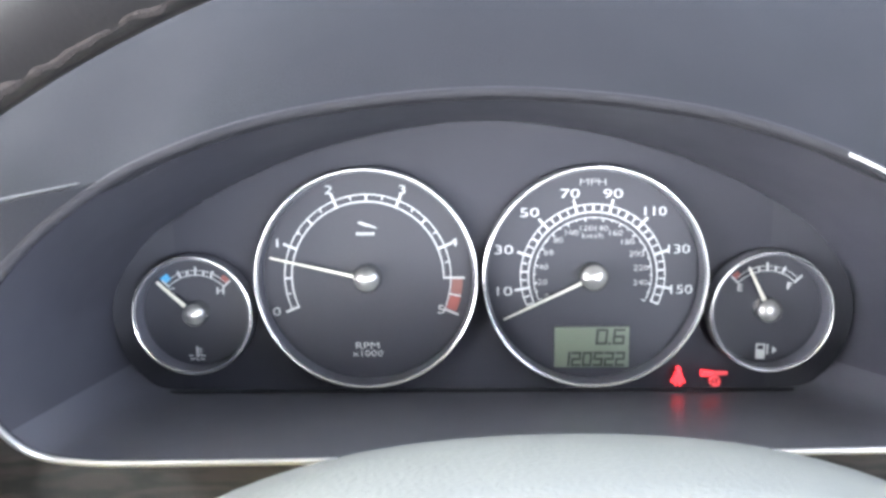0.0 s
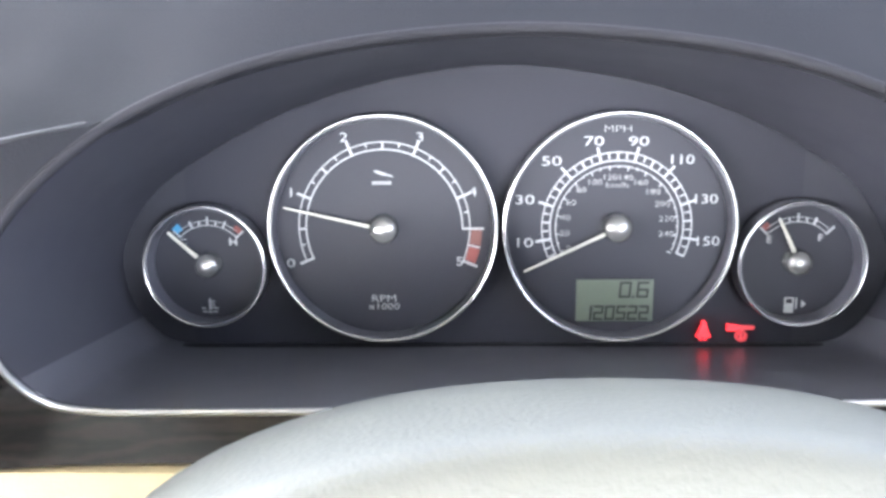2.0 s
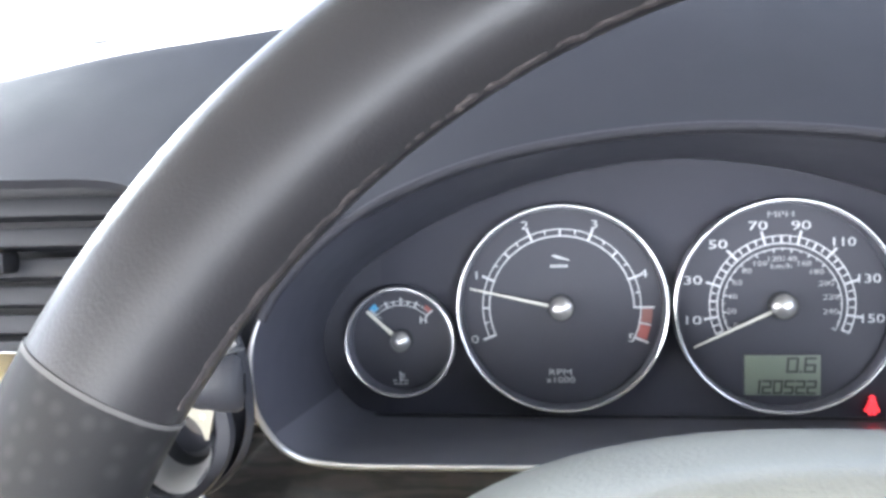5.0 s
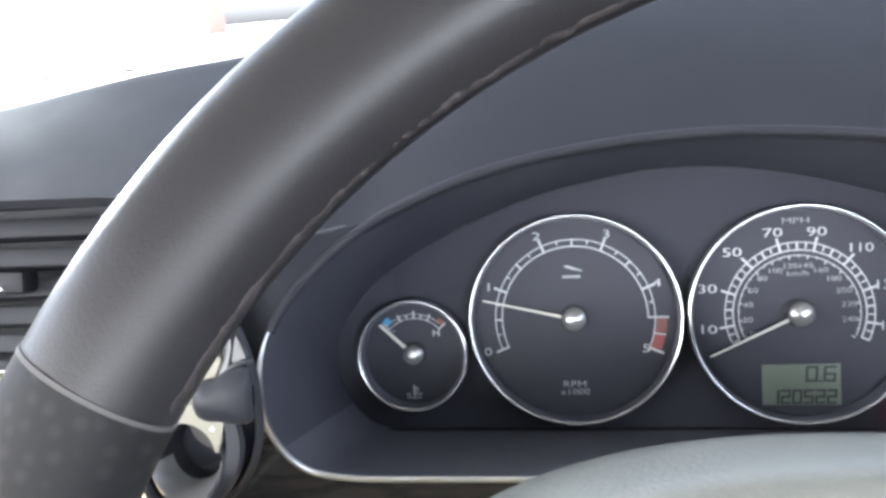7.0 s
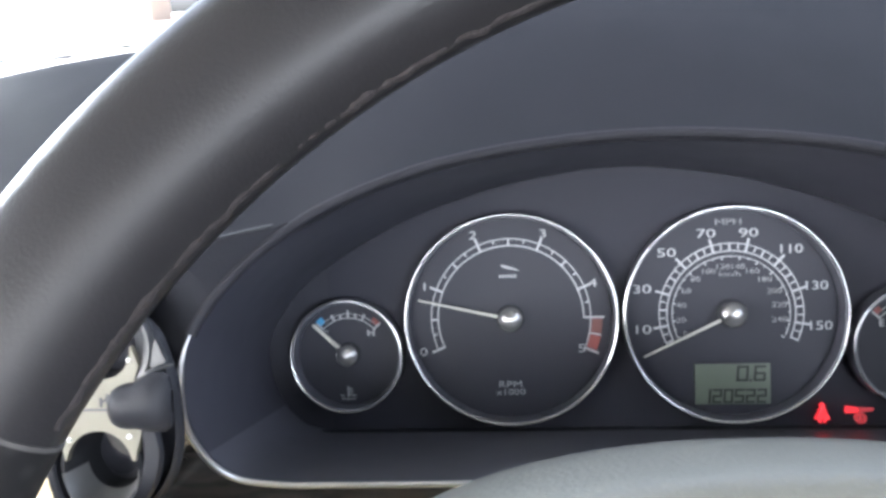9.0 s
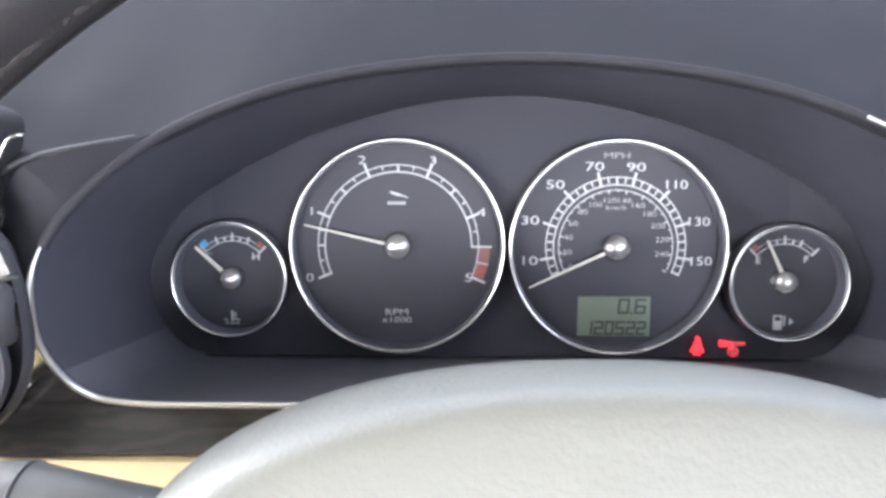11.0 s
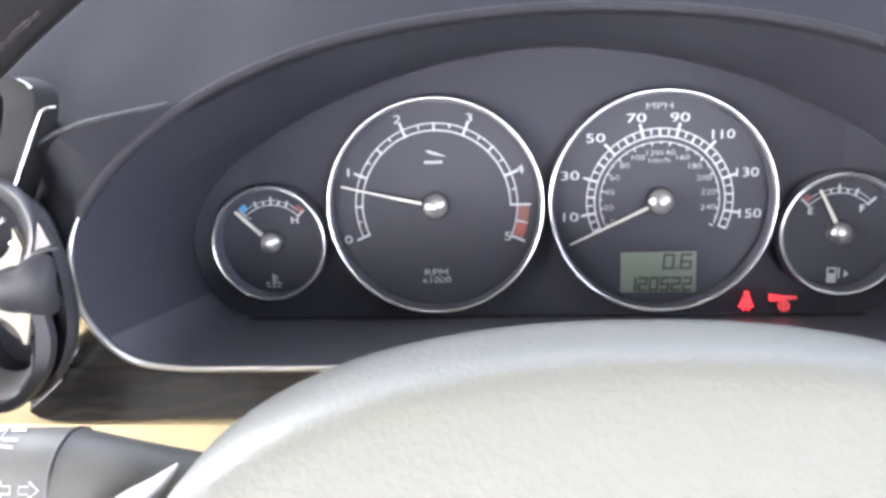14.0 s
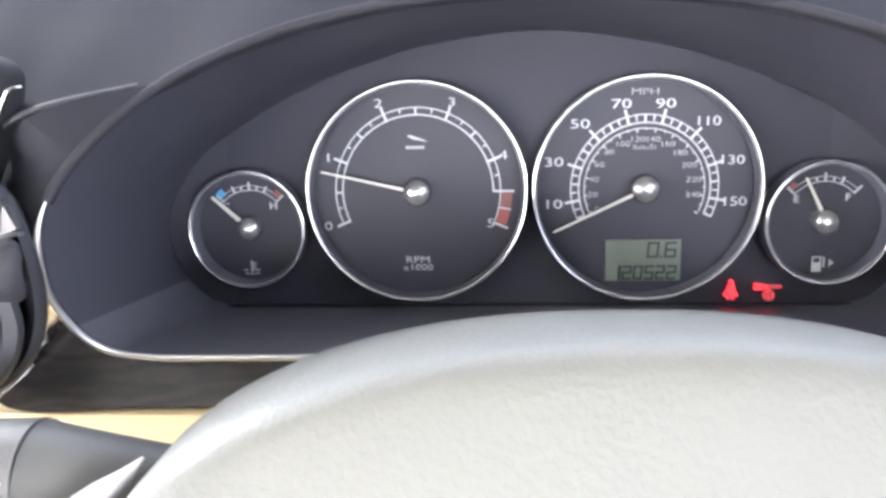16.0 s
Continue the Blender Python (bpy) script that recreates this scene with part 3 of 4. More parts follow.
def digit(ch, x, z, w, h, slant=0.08):
    """Seven-segment figure with its lower left corner at (x, z)."""
    bm, t, lit = bmesh.new(), 0.0009, SEGMENTS[ch]
    xs, zs = (-t / 2, t / 2, w - t / 2, w + t / 2), (-t / 2, t / 2, h / 2 - t / 2, h / 2 + t / 2, h - t / 2, h + t / 2)
    cells = {(1, 4): "a", (1, 2): "g", (1, 0): "d", (0, 3): "f", (2, 3): "b", (0, 1): "e", (2, 1): "c", (0, 4): "af", (2, 4): "ab", (0, 2): "fge", (2, 2): "bgc", (0, 0): "de", (2, 0): "dc"}
    for (i, j), owners in cells.items():
        if any(o in lit for o in owners):
            prism([(x + xs[p] + slant * zs[q], z + zs[q]) for p, q in ((i, j), (i + 1, j), (i + 1, j + 1), (i, j + 1))], -0.0021, -0.0015, bm)
    bmesh.ops.remove_doubles(bm, verts=bm.verts[:], dist=1e-6)
    return part("digit", bm, LCD_INK, screen, "dark liquid crystal figure", smooth=False)


digit("0", 0.0520, -0.0306, 0.0042, 0.0062)
part("digit", box(0.0578, -0.0018, -0.0307, 0.0010, 0.0006, 0.0010), LCD_INK, screen, smooth=False)
digit("6", 0.0596, -0.0306, 0.0042, 0.0062)
for i, ch in enumerate("120522"):
    digit(ch, 0.0362 + 0.0049 * i, -0.0406, 0.0033, 0.0056)
needle(speedo, SX, SZ, -154.7, 0.006, 0.0436, 0.0012, 0.0006)
cap(speedo, SX, SZ, 0.0062, 0.0095)

# temperature gauge
CX, CZ, r = -0.1271, -0.0154, 0.0268
temp = gauge("temperature_gauge", CX, CZ, r, "small round coolant temperature gauge with chrome ring")
arcs = arc_band(CX, CZ, 0.0190, 0.0193, 133, 46, Y0, Y1)
arc_band(CX, CZ, 0.0169, 0.0173, 135, 43, Y0, Y1, arcs)
part("scale", arcs, PRINT, temp, smooth=False)
for a, r0, r1 in ((136, 0.0168, 0.0212), (113, 0.0170, 0.0204), (101.5, 0.0175, 0.0192), (90, 0.0168, 0.0208), (78.5, 0.0175, 0.0192), (67, 0.0170, 0.0204), (43, 0.0168, 0.0212)):
    mark(temp, CX, CZ, a, r0, r1, 0.0008)
part("blue_zone", arc_band(CX, CZ, 0.0188, 0.0220, 136, 126, Y0, Y1), BLUE, temp, "bright blue cold mark", smooth=False)
part("red_zone", arc_band(CX, CZ, 0.0188, 0.0212, 54, 44, Y0, Y1), RED, temp, "dull red hot mark", smooth=False)
write(temp, "C", 0.0040, -0.1383, -0.0056, 1.2)
write(temp, "H", 0.0045, -0.1162, -0.0056, 1.2, 0.00005)
icon = box(-0.1283, -0.0007, -0.0338, 0.0009, 0.0004, 0.0052)
for k in range(3):
    box(-0.1270, -0.0007, -0.0325 - 0.0014 * k, 0.0018, 0.0004, 0.0006, bm=icon)
for x in (-0.1307, -0.1283, -0.1259):
    box(x, -0.0007, -0.0372 - 0.0002 * (x == -0.1283), 0.0019, 0.0004, 0.0006, bm=icon)
for x in (-0.1312, -0.1254):
    box(x, -0.0007, -0.0356, 0.0018, 0.0004, 0.0006, bm=icon)
part("symbol", icon, PRINT, temp, "white thermometer symbol", smooth=False)
needle(temp, CX, CZ, 137.5, 0.004, 0.0215, 0.0017, 0.0012)
cap(temp, CX, CZ, 0.0055, 0.0090)

# fuel gauge
FX, FZ = 0.1266, -0.0153
fuel = gauge("fuel_gauge", FX, FZ, r, "small round fuel gauge with chrome ring")
arcs = arc_band(FX, FZ, 0.0190, 0.0193, 133, 46, Y0, Y1)
arc_band(FX, FZ, 0.0169, 0.0173, 135, 43, Y0, Y1, arcs)
part("scale", arcs, PRINT, fuel, smooth=False)
for a, r0, r1 in ((137, 0.0168, 0.0214), (113, 0.0170, 0.0204), (101.5, 0.0175, 0.0192), (90, 0.0168, 0.0208), (78.5, 0.0175, 0.0192), (67, 0.0170, 0.0204), (44, 0.0168, 0.0214)):
    mark(fuel, FX, FZ, a, r0, r1, 0.0008)
part("red_zone", arc_band(FX, FZ, 0.0188, 0.0214, 136, 127, Y0, Y1), RED, fuel, "dull red empty mark", smooth=False)
write(fuel, "E", 0.0044, 0.1150, -0.0058, 1.1, 0.00005)
write(fuel, "F", 0.0044, 0.1366, -0.0052, 1.1, 0.00005)
icon = box(0.1253, -0.0007, -0.0362, 0.0040, 0.0004, 0.0042)
box(0.1253, -0.0007, -0.0317, 0.0040, 0.0004, 0.0006, bm=icon)
for x in (0.1236, 0.1270):
    box(x, -0.0007, -0.0330, 0.0006, 0.0004, 0.0026, bm=icon)
box(0.1284, -0.0007, -0.0340, 0.0006, 0.0004, 0.0048, bm=icon)
prism([(0.1306, -0.0360), (0.1306, -0.0326), (0.1326, -0.0343)], Y0, Y1, icon)
part("symbol", icon, PRINT, fuel, "white fuel pump symbol with arrow", smooth=False)
needle(fuel, FX, FZ, 116.0, 0.004, 0.0208, 0.0017, 0.0008)
cap(fuel, FX, FZ, 0.0055, 0.0090)

# ---- steering wheel ----
WHEEL = DASH @ pose(0.0185, -0.2576, -0.0596, -9.9, 0, 1.9)
RM, RA, RB = 0.1723, 0.0155, 0.0110
wheel = start("steering_wheel", (0, 0, -0.19), "charcoal leather steering wheel with pale grey centre pad", "steering wheel", frame_m=WHEEL)


def rim_piece(a0, a1, grow=0.0, steps=0, closed_ends=True):
    steps = steps or max(2, int(abs(a1 - a0) / 2))
    loops = []
    for i in range(steps + 1):
        a = radians(a0 + (a1 - a0) * i / steps)
        e = Vector((math.cos(a), 0, math.sin(a)))
        loops.append([e * (RM + (RA + grow) * math.cos(p)) + Vector((0, (RB + grow) * math.sin(p), 0)) for p in (2 * math.pi * k / 28 for k in range(28))])
    bm = loft(loops)
    if closed_ends:
        ends = [[v for v in bm.verts if (v.co - q).length < 1e-6][0] for q in loops[0]], [[v for v in bm.verts if (v.co - q).length < 1e-6][0] for q in loops[-1]]
        bm.faces.new(ends[0]), bm.faces.new(ends[1][::-1])
    return bm


part("rim", rim_piece(28.8, 150.15), LEATHER, wheel, "smooth charcoal leather upper rim")
part("rim", rim_piece(150.45, 230, 0.0002), PERFORATED, wheel, "perforated leather grip")
part("rim", rim_piece(-50, 28.5, 0.0002), PERFORATED, wheel, "perforated leather grip")
part("rim", rim_piece(230.4, 309.6), LEATHER, wheel, "smooth charcoal leather lower rim")
for a in (28.65, 150.3):
    part("seam", rim_piece(a - 0.16, a + 0.16, 0.0003, 3), THREAD, wheel, "grey welted leather seam")
rng = random.Random(7)
worn = []
for i in range(420):
    a = radians(31 + 118 * i / 419)
    e = Vector((math.cos(a), 0, math.sin(a)))
    tilt = radians(12 + 4 * noise.noise((i * 0.21, 0, 3)))
    worn.append(e * (RM - (RA - 0.0005) * math.cos(tilt)) + Vector((0, -(RB - 0.0005) * math.sin(tilt), 0)))
stitches = tube(worn, lambda s: max(0.0001, 0.0008 + 0.0006 * noise.noise((s * 210, 1.5, 0)) + 0.0003 * noise.noise((s * 61, 4.5, 0))), 7)
part("stitching", stitches, WORN, wheel, "worn lumpy stitching along the inner edge")


def pad_outline(s, inset, width):
    """Point of the pad's rounded outline for s in 0..1, drawn in by inset."""
    a = 2 * math.pi * s
    c, n = math.cos(a), math.sin(a)
    w, h = width - inset, (0.0698 if n > 0 else 0.075) - inset
    k = 2.27 if n > 0 else 2.8
    f = (abs(c) ** k + abs(n) ** k) ** (-1 / k)
    return w * c * f, h * n * f


# a deep flank all round, then a soft crease and the gently domed front
pad_loops = []
for inset, y in ((0.004, 0.094), (0.0, 0.090), (0.0, 0.078), (0.0, 0.064), (0.0002, 0.052), (0.0008, 0.0465), (0.0020, 0.0430), (0.0040, 0.0405), (0.0066, 0.0391), (0.0105, 0.0381), (0.020, 0.0364), (0.036, 0.0345), (0.052, 0.0335)):
    width = 0.126 - 0.008 * min(1, max(0, (0.090 - y) / 0.049))
    pad_loops.append([Vector((x, y, z - 0.0035)) for x, z in (pad_outline(i / 96, inset, width) for i in range(96))])
pad_bm = loft(pad_loops)
pad_bm.faces.new([v for v in pad_bm.verts][-96:])
part("centre_pad", pad_bm, PAD, wheel, "pale grey grained vinyl pad", angle=60)
for side in (-1, 1):
    spoke = loft([[Vector((side * x, y + t * math.cos(p), -0.01 + h * math.sin(p))) for p in (2 * math.pi * k / 16 for k in range(16))] for x, y, t, h in ((0.10, 0.06, 0.008, 0.03), (0.135, 0.03, 0.008, 0.024), (0.165, 0.004, 0.008, 0.02))])
    part("spoke", spoke, PLASTIC, wheel, "dark plastic spoke")
    path = [(WHEEL.inverted() @ DASH) @ Vector(p) for p in ((-0.0928, -0.190, -0.0345), (-0.0978, -0.190, -0.0392), (-0.1040, -0.190, -0.0440), (-0.112, -0.192, -0.0505), (-0.122, -0.195, -0.060))]
    path = [Vector((-side * p.x, p.y, p.z)) for p in path]
    part("spoke_trim", tube(path, lambda s: 0.0004 + 0.0050 * min(1, 1.2 * s), 12, flat=0.35), SATIN, wheel, "satin silver trim beside the pad")

# ---- indicator stalk ----
stalk = start("indicator_stalk", (-0.16, -0.165, -0.064), "dark grey indicator stalk with white arrow symbols", "control stalk")
path = [Vector((-0.245, -0.172, -0.0535)), Vector((-0.2, -0.17, -0.0515)), Vector((-0.1328, -0.1672, -0.0511))]
part("grip", tube(path, lambda s: 0.0145 - 0.003 * max(0, 0.3 - s), 24), STALK, stalk)
path = catmull([Vector((-0.1326, -0.1672, -0.0512)), Vector((-0.120, -0.1664, -0.0522)), Vector((-0.100, -0.160, -0.0572)), Vector((-0.07, -0.15, -0.066))], 8)
part("stem", tube(path, lambda s: 0.0143 - 0.0068 * s, 24), STALK, stalk)
part("seam", lathe([(0.01452, -0.0002), (0.01468, 0.0), (0.01452, 0.0002)], 0, 0, 40), PALE_GREY, stalk, "fine pale joint between grip and stem").matrix_local = Matrix.Translation(Vector((-0.1327, -0.1672, -0.0511)) - Vector(stalk["base"])) @ pose(0, 0, 0, 0, 0, 90) @ Matrix.Translation(Vector(stalk["base"]))
on_grip = lambda x, z: Vector((x, -0.1678 - math.sqrt(max(1e-8, 0.0145 ** 2 - (z + 0.0511) ** 2)), z))
for x, d in ((-0.1372, 1), (-0.1440, -1)):
    outline = [(x + d * 0.0030, -0.0464), (x + d * 0.0003, -0.0484), (x + d * 0.0003, -0.0473), (x - d * 0.0022, -0.0473), (x - d * 0.0022, -0.0455), (x + d * 0.0003, -0.0455), (x + d * 0.0003, -0.0444)]
    part("symbol", tube([on_grip(p, q) for p, q in outline], 0.00021, 6, closed=True), WHITE, stalk, "white arrow symbol")
lamp_d = [(-0.1500, -0.0383), (-0.1517, -0.0382), (-0.1527, -0.0371), (-0.1517, -0.0362), (-0.1500, -0.0361)]
part("symbol", tube([on_grip(p, q) for p, q in lamp_d], 0.00024, 6, closed=True), WHITE, stalk, "white lamp symbol")
beam = bmesh.new()
for k in range(3):
    tube([on_grip(-0.1488, -0.0364 - 0.0008 * k), on_grip(-0.1448, -0.0362 - 0.0010 * k)], 0.00032, 6, bm=beam)
part("symbol", beam, WHITE, stalk, "white beam symbol")

# ---- switch pod beside the binnacle ----
pod = start("switch_pod", (-0.175, -0.115, -0.046), "dark switch pod with cream faceplate and two round openings", "switch")
shape = catmull([Vector(p) for p in ((-0.1665, 0, 0.0185), (-0.1610, 0, 0.008), (-0.1578, 0, -0.008), (-0.1582, 0, -0.025), (-0.1645, 0, -0.039), (-0.178, 0, -0.0490), (-0.195, 0, -0.044), (-0.205, 0, -0.02), (-0.197, 0, 0.012), (-0.1816, 0, 0.0255))], 6, closed=True)
mid = Vector((-0.180, 0, -0.012))
part("housing", loft([[mid + (p - mid) * k + Vector((-w, y, 0)) for p in shape] for k, y, w in ((0.93, -0.1203, 0), (0.98, -0.119, 0), (1.0, -0.1165, 0), (0.97, -0.112, 0.0015), (0.9, -0.108, 0.004), (0.5, -0.104, 0.008), (0.4, -0.07, 0.02))]), POD_BLACK, pod)
band = [Vector((-0.1705, 0, -0.0165)), Vector((-0.1698, 0, -0.0255)), Vector((-0.1722, 0, -0.0345)), Vector((-0.1790, 0, -0.0435)), Vector((-0.1875, 0, -0.0465)), Vector((-0.1965, 0, -0.0420)), Vector((-0.2005, 0, -0.030)), Vector((-0.1995, 0, -0.018))]
inner_band = catmull(band, 6)
outer_band = catmull([p + (p - Vector((-0.185, 0, -0.024))).normalized() * w for p, w in zip(band, (0.0062, 0.0066, 0.0060, 0.0050, 0.0048, 0.0046, 0.004, 0.003))], 6)
lift = lambda loop, y: [p + Vector((0, y, 0)) for p in loop]
part("ring_holder", loft([lift(inner_band, -0.1195), lift(inner_band, -0.1222), lift([p.lerp(q, 0.2) for p, q in zip(inner_band, outer_band)], -0.1232), lift([p.lerp(q, 0.85) for p, q in zip(inner_band, outer_band)], -0.1226), lift(outer_band, -0.1205)], closed=False), POD_BLACK, pod, "dark band round the lower opening")
UX, UZ, HX, HZ = -0.1816, 0.0108, -0.1842, -0.0285
arc = lambda cx, cz, rx, rz, a0, a1: [(cx + rx * math.cos(radians(a0 + (a1 - a0) * i / 16)), cz + rz * math.sin(radians(a0 + (a1 - a0) * i / 16))) for i in range(17)]
plate = [(-0.1717, -0.0265), (-0.1692, -0.0170), (-0.1712, -0.0085), (-0.1712, -0.0010), (-0.1688, 0.0052), (-0.1713, 0.0115)]
plate += arc(UX, UZ, 0.0101, 0.0101, 4, -184) + [(-0.1945, 0.0052), (-0.1930, -0.0010), (-0.1935, -0.0085), (-0.1977, -0.0190), (-0.1960, -0.0265)] + arc(HX, HZ, 0.0116, 0.0121, 170, 10)
part("faceplate", prism(plate, -0.1237, -0.1212), PLATE_CREAM, pod, "cream plastic faceplate", smooth=False)
part("groove", box(-0.1852, -0.1238, -0.0093, 0.0150, 0.0006, 0.0007), PLASTIC, pod, smooth=False)
glyph = box(-0.1805, -0.1238, -0.0058, 0.0050, 0.0005, 0.0008, m=pose(0, 0, 0, 0, -35))
for dx, dz in ((-0.0018, -0.0010), (0.0004, 0.0001), (0.0022, 0.0012)):
    box(-0.1805 + dx, -0.1238, -0.0058 + dz, 0.0008, 0.0005, 0.0030, bm=glyph)
part("symbol", glyph, PLASTIC, pod, "small dark symbol", smooth=False)
for x, z in ((-0.1721, 0.0070), (-0.1732, -0.0183), (-0.1940, -0.0193)):
    part("stud", lathe([(0, -0.0009), (0.0006, -0.0006), (0.0008, 0.0002)], x, z, 14, cy=-0.1237), STUD, pod, "small bright stud")
# upper opening: grey flared ring round a dark hollow
part("ring", lathe([(0.0168, 0.004), (0.0172, 0.0), (0.0166, -0.0012), (0.0156, -0.0012), (0.0140, -0.0002), (0.0112, 0.0016)], UX, UZ, 56, cy=-0.1222), GREY, pod, "grey plastic flared ring")
part("opening_wall", lathe([(0.0112, 0.0016), (0.0094, 0.0040), (0.0088, 0.0085)], UX, UZ, 56, cy=-0.1222), POD_BLACK, pod, "dark inner wall of the opening")
part("opening", lathe([(0, 0.0082), (0.0089, 0.0082)], UX, UZ, 40, cy=-0.1222), SOFT_BLACK, pod, "dark opening")
# highlight inside the hollow, modelled as a small grey bar
part("glint", box(UX - 0.0005, -0.1150, UZ + 0.0010, 0.0062, 0.0006, 0.0014, m=pose(0, 0, 0, 0, -35)), GREY, pod, "grey bar put in as a glint inside the opening", smooth=False)
part("wedge", prism([(-0.1634, 0.0135), (-0.1602, 0.0062), (-0.1645, 0.0040), (-0.1660, 0.0050)], -0.1225, -0.1195), GREY, pod, "grey corner piece", smooth=False)
# lower opening: an oval cup, dark inside, whose lower wall is coloured as if lit
cup = []
for rx, up, down, y in ((0.0143, 0.0118, 0.0180, 0.001), (0.0143, 0.0118, 0.0180, -0.0008), (0.0132, 0.0116, 0.0168, -0.0012), (0.0122, 0.0112, 0.0154, 0.0008), (0.0106, 0.0108, 0.0118, 0.0075), (0.0100, 0.0106, 0.0098, 0.016), (0.004, 0.004, 0.004, 0.0165)):
    cup.append([Vector((HX + rx * math.cos(a), -0.1215 + y, HZ + (up if math.sin(a) > 0 else down) * math.sin(a))) for a in (2 * math.pi * i / 48 for i in range(48))])
cup_bm = loft(cup)
cup_bm.faces.new([v for v in cup_bm.verts][-48:])
part("socket", cup_bm, CUP, pod, "grey oval cup", angle=70)
# pale crescent: the light on the lower wall, put in as colour
crescent = []
for rx, down, y in ((0.0136, 0.0172, -0.0018), (0.0124, 0.0156, -0.0004), (0.0106, 0.0119, 0.0058), (0.0100, 0.0108, 0.0082)):
    crescent.append([Vector((HX + rx * math.cos(a), -0.1215 + y, HZ + down * math.sin(a))) for a in (radians(188 + 164 * i / 28) for i in range(29))])
part("socket_lip", loft(crescent, closed=False), PALE_GREY, pod, "lower wall of the cup, coloured pale grey as if lit", angle=70)
# disc in dark vinyl colour stands in for the shade of a deep hole
part("socket_floor", lathe([(0, 0.0), (0.0096, 0.0)], HX, HZ + 0.0004, 40, cy=-0.1057), SOFT_BLACK, pod, "bottom of the cup, coloured dark as a shaded hole")
# round plug that fills the upper part of the cup
PX, PZ, PR = HX + 0.0090, HZ + 0.0118, 0.0106
ring_of = lambda cx, cz, rx, rz: [(cx + rx * math.cos(a), cz + rz * math.sin(a)) for a in (2 * math.pi * i / 72 for i in range(72))]
plug = [q for q in ring_of(PX, PZ, PR, PR) if ((q[0] - HX) / 0.0110) ** 2 + ((q[1] - HZ) / 0.0109) ** 2 <= 1]
plug += [q for q in ring_of(HX, HZ, 0.0110, 0.0109) if (q[0] - PX) ** 2 + (q[1] - PZ) ** 2 < PR * PR]
px, pz = sum(q[0] for q in plug) / len(plug), sum(q[1] for q in plug) / len(plug)
plug.sort(key=lambda q: math.atan2(q[1] - pz, q[0] - px))
part("plug", prism(plug, -0.1165, -0.1100), PLUG, pod, "grey-brown round plug inside the cup", smooth=False)
# knob that juts over the plate
knob = loft([[Vector((x, -0.1275 + d * math.sin(a) * (0.75 if math.sin(a) > 0 else 1), c + h * math.cos(a))) for a in (2 * math.pi * i / 24 for i in range(24))] for x, c, h, d in
             ((-0.1766, -0.0073, 0.0020, 0.0020), (-0.1763, -0.0073, 0.0042, 0.0036), (-0.1751, -0.0073, 0.0060, 0.0050), (-0.1732, -0.0073, 0.0070, 0.0058), (-0.1705, -0.0072, 0.0075, 0.0060), (-0.1680, -0.0070, 0.0076, 0.0058), (-0.1670, -0.0066, 0.0084, 0.0056), (-0.1630, -0.0060, 0.0095, 0.0056), (-0.1590, -0.0058, 0.0098, 0.0046), (-0.1568, -0.0058, 0.0084, 0.0026), (-0.1560, -0.0058, 0.004, 0.001))])
ridge_line = catmull([Vector((-0.1668, -0.1262, 0.0012)), Vector((-0.1648, -0.1268, 0.0028)), Vector((-0.1605, -0.1262, 0.0048)), Vector((-0.1568, -0.1238, 0.0052))], 5)
part("ridge", tube(ridge_line, lambda s: 0.0003 + 0.0007 * math.sin(math.pi * s), 8), GREY, pod, "pale moulded ridge over the knob")
part("knob", knob, POD_BLACK, pod, "rounded dark knob")

# ---- centre air vents ----
vent = start("air_vent", (-0.48, 0.0, -0.016), "dark centre air vent with horizontal slats", "air vent")
part("duct", box(-0.48, 0.035, 0.027, 0.50, 0.012, 0.10), POD_BLACK, vent, "dark inside of the duct")
part("frame", box(-0.48, 0.006, 0.0675, 0.50, 0.04, 0.006, 0.0015), SLAT, vent)
part("frame", box(-0.48, 0.004, -0.0155, 0.50, 0.04, 0.006, 0.0015), SLAT, vent)
part("frame", box(-0.2355, 0.0, 0.026, 0.012, 0.05, 0.088, 0.003), SLAT, vent)
for z in (0.0530, 0.0375, 0.0215, 0.0070, -0.0080):
    part("slat", box(-0.48, 0.006, z, 0.475, 0.014, 0.0105, 0.002, m=pose(0, 0, 0, -14)), SLAT, vent)
part("thumbwheel", box(-0.352, -0.006, 0.0265, 0.048, 0.014, 0.012, 0.003), SLAT, vent)
part("thumbwheel_trim", box(-0.357, -0.0135, 0.0235, 0.036, 0.002, 0.0028, 0.0008), CHROME, vent, "bright chrome bar")
end = start("console_end", (-0.185, -0.1, 0.012), "grey console panel edged with a thin silver line", "console panel")
edge_line = catmull([Vector((x, -0.105, z)) for x, z in ((-0.1775, 0.0590), (-0.1730, 0.0572), (-0.1703, 0.0548), (-0.1697, 0.0508), (-0.1716, 0.0428), (-0.1757, 0.0325), (-0.1800, 0.0235), (-0.186, 0.012))], 6)
part("panel", loft([[p + d for p in edge_line] for d in (Vector((0.0004, 0.012, 0)), Vector((0.0002, 0.001, 0)), Vector((-0.0004, -0.0004, 0)), Vector((-0.0016, -0.0009, -0.0004)), Vector((-0.0105, -0.0009, -0.0008)), Vector((-0.0118, 0.0, -0.0008)), Vector((-0.0124, 0.012, -0.0008)))], closed=False), CONSOLE, end)
part("panel", loft([[p + d for p in edge_line] for d in (Vector((-0.0130, 0.012, -0.001)), Vector((-0.0134, -0.0002, -0.001)), Vector((-0.0150, -0.0012, -0.001)), Vector((-0.030, -0.0012, -0.002)), Vector((-0.032, 0.012, -0.002)))], closed=False), CONSOLE, end)
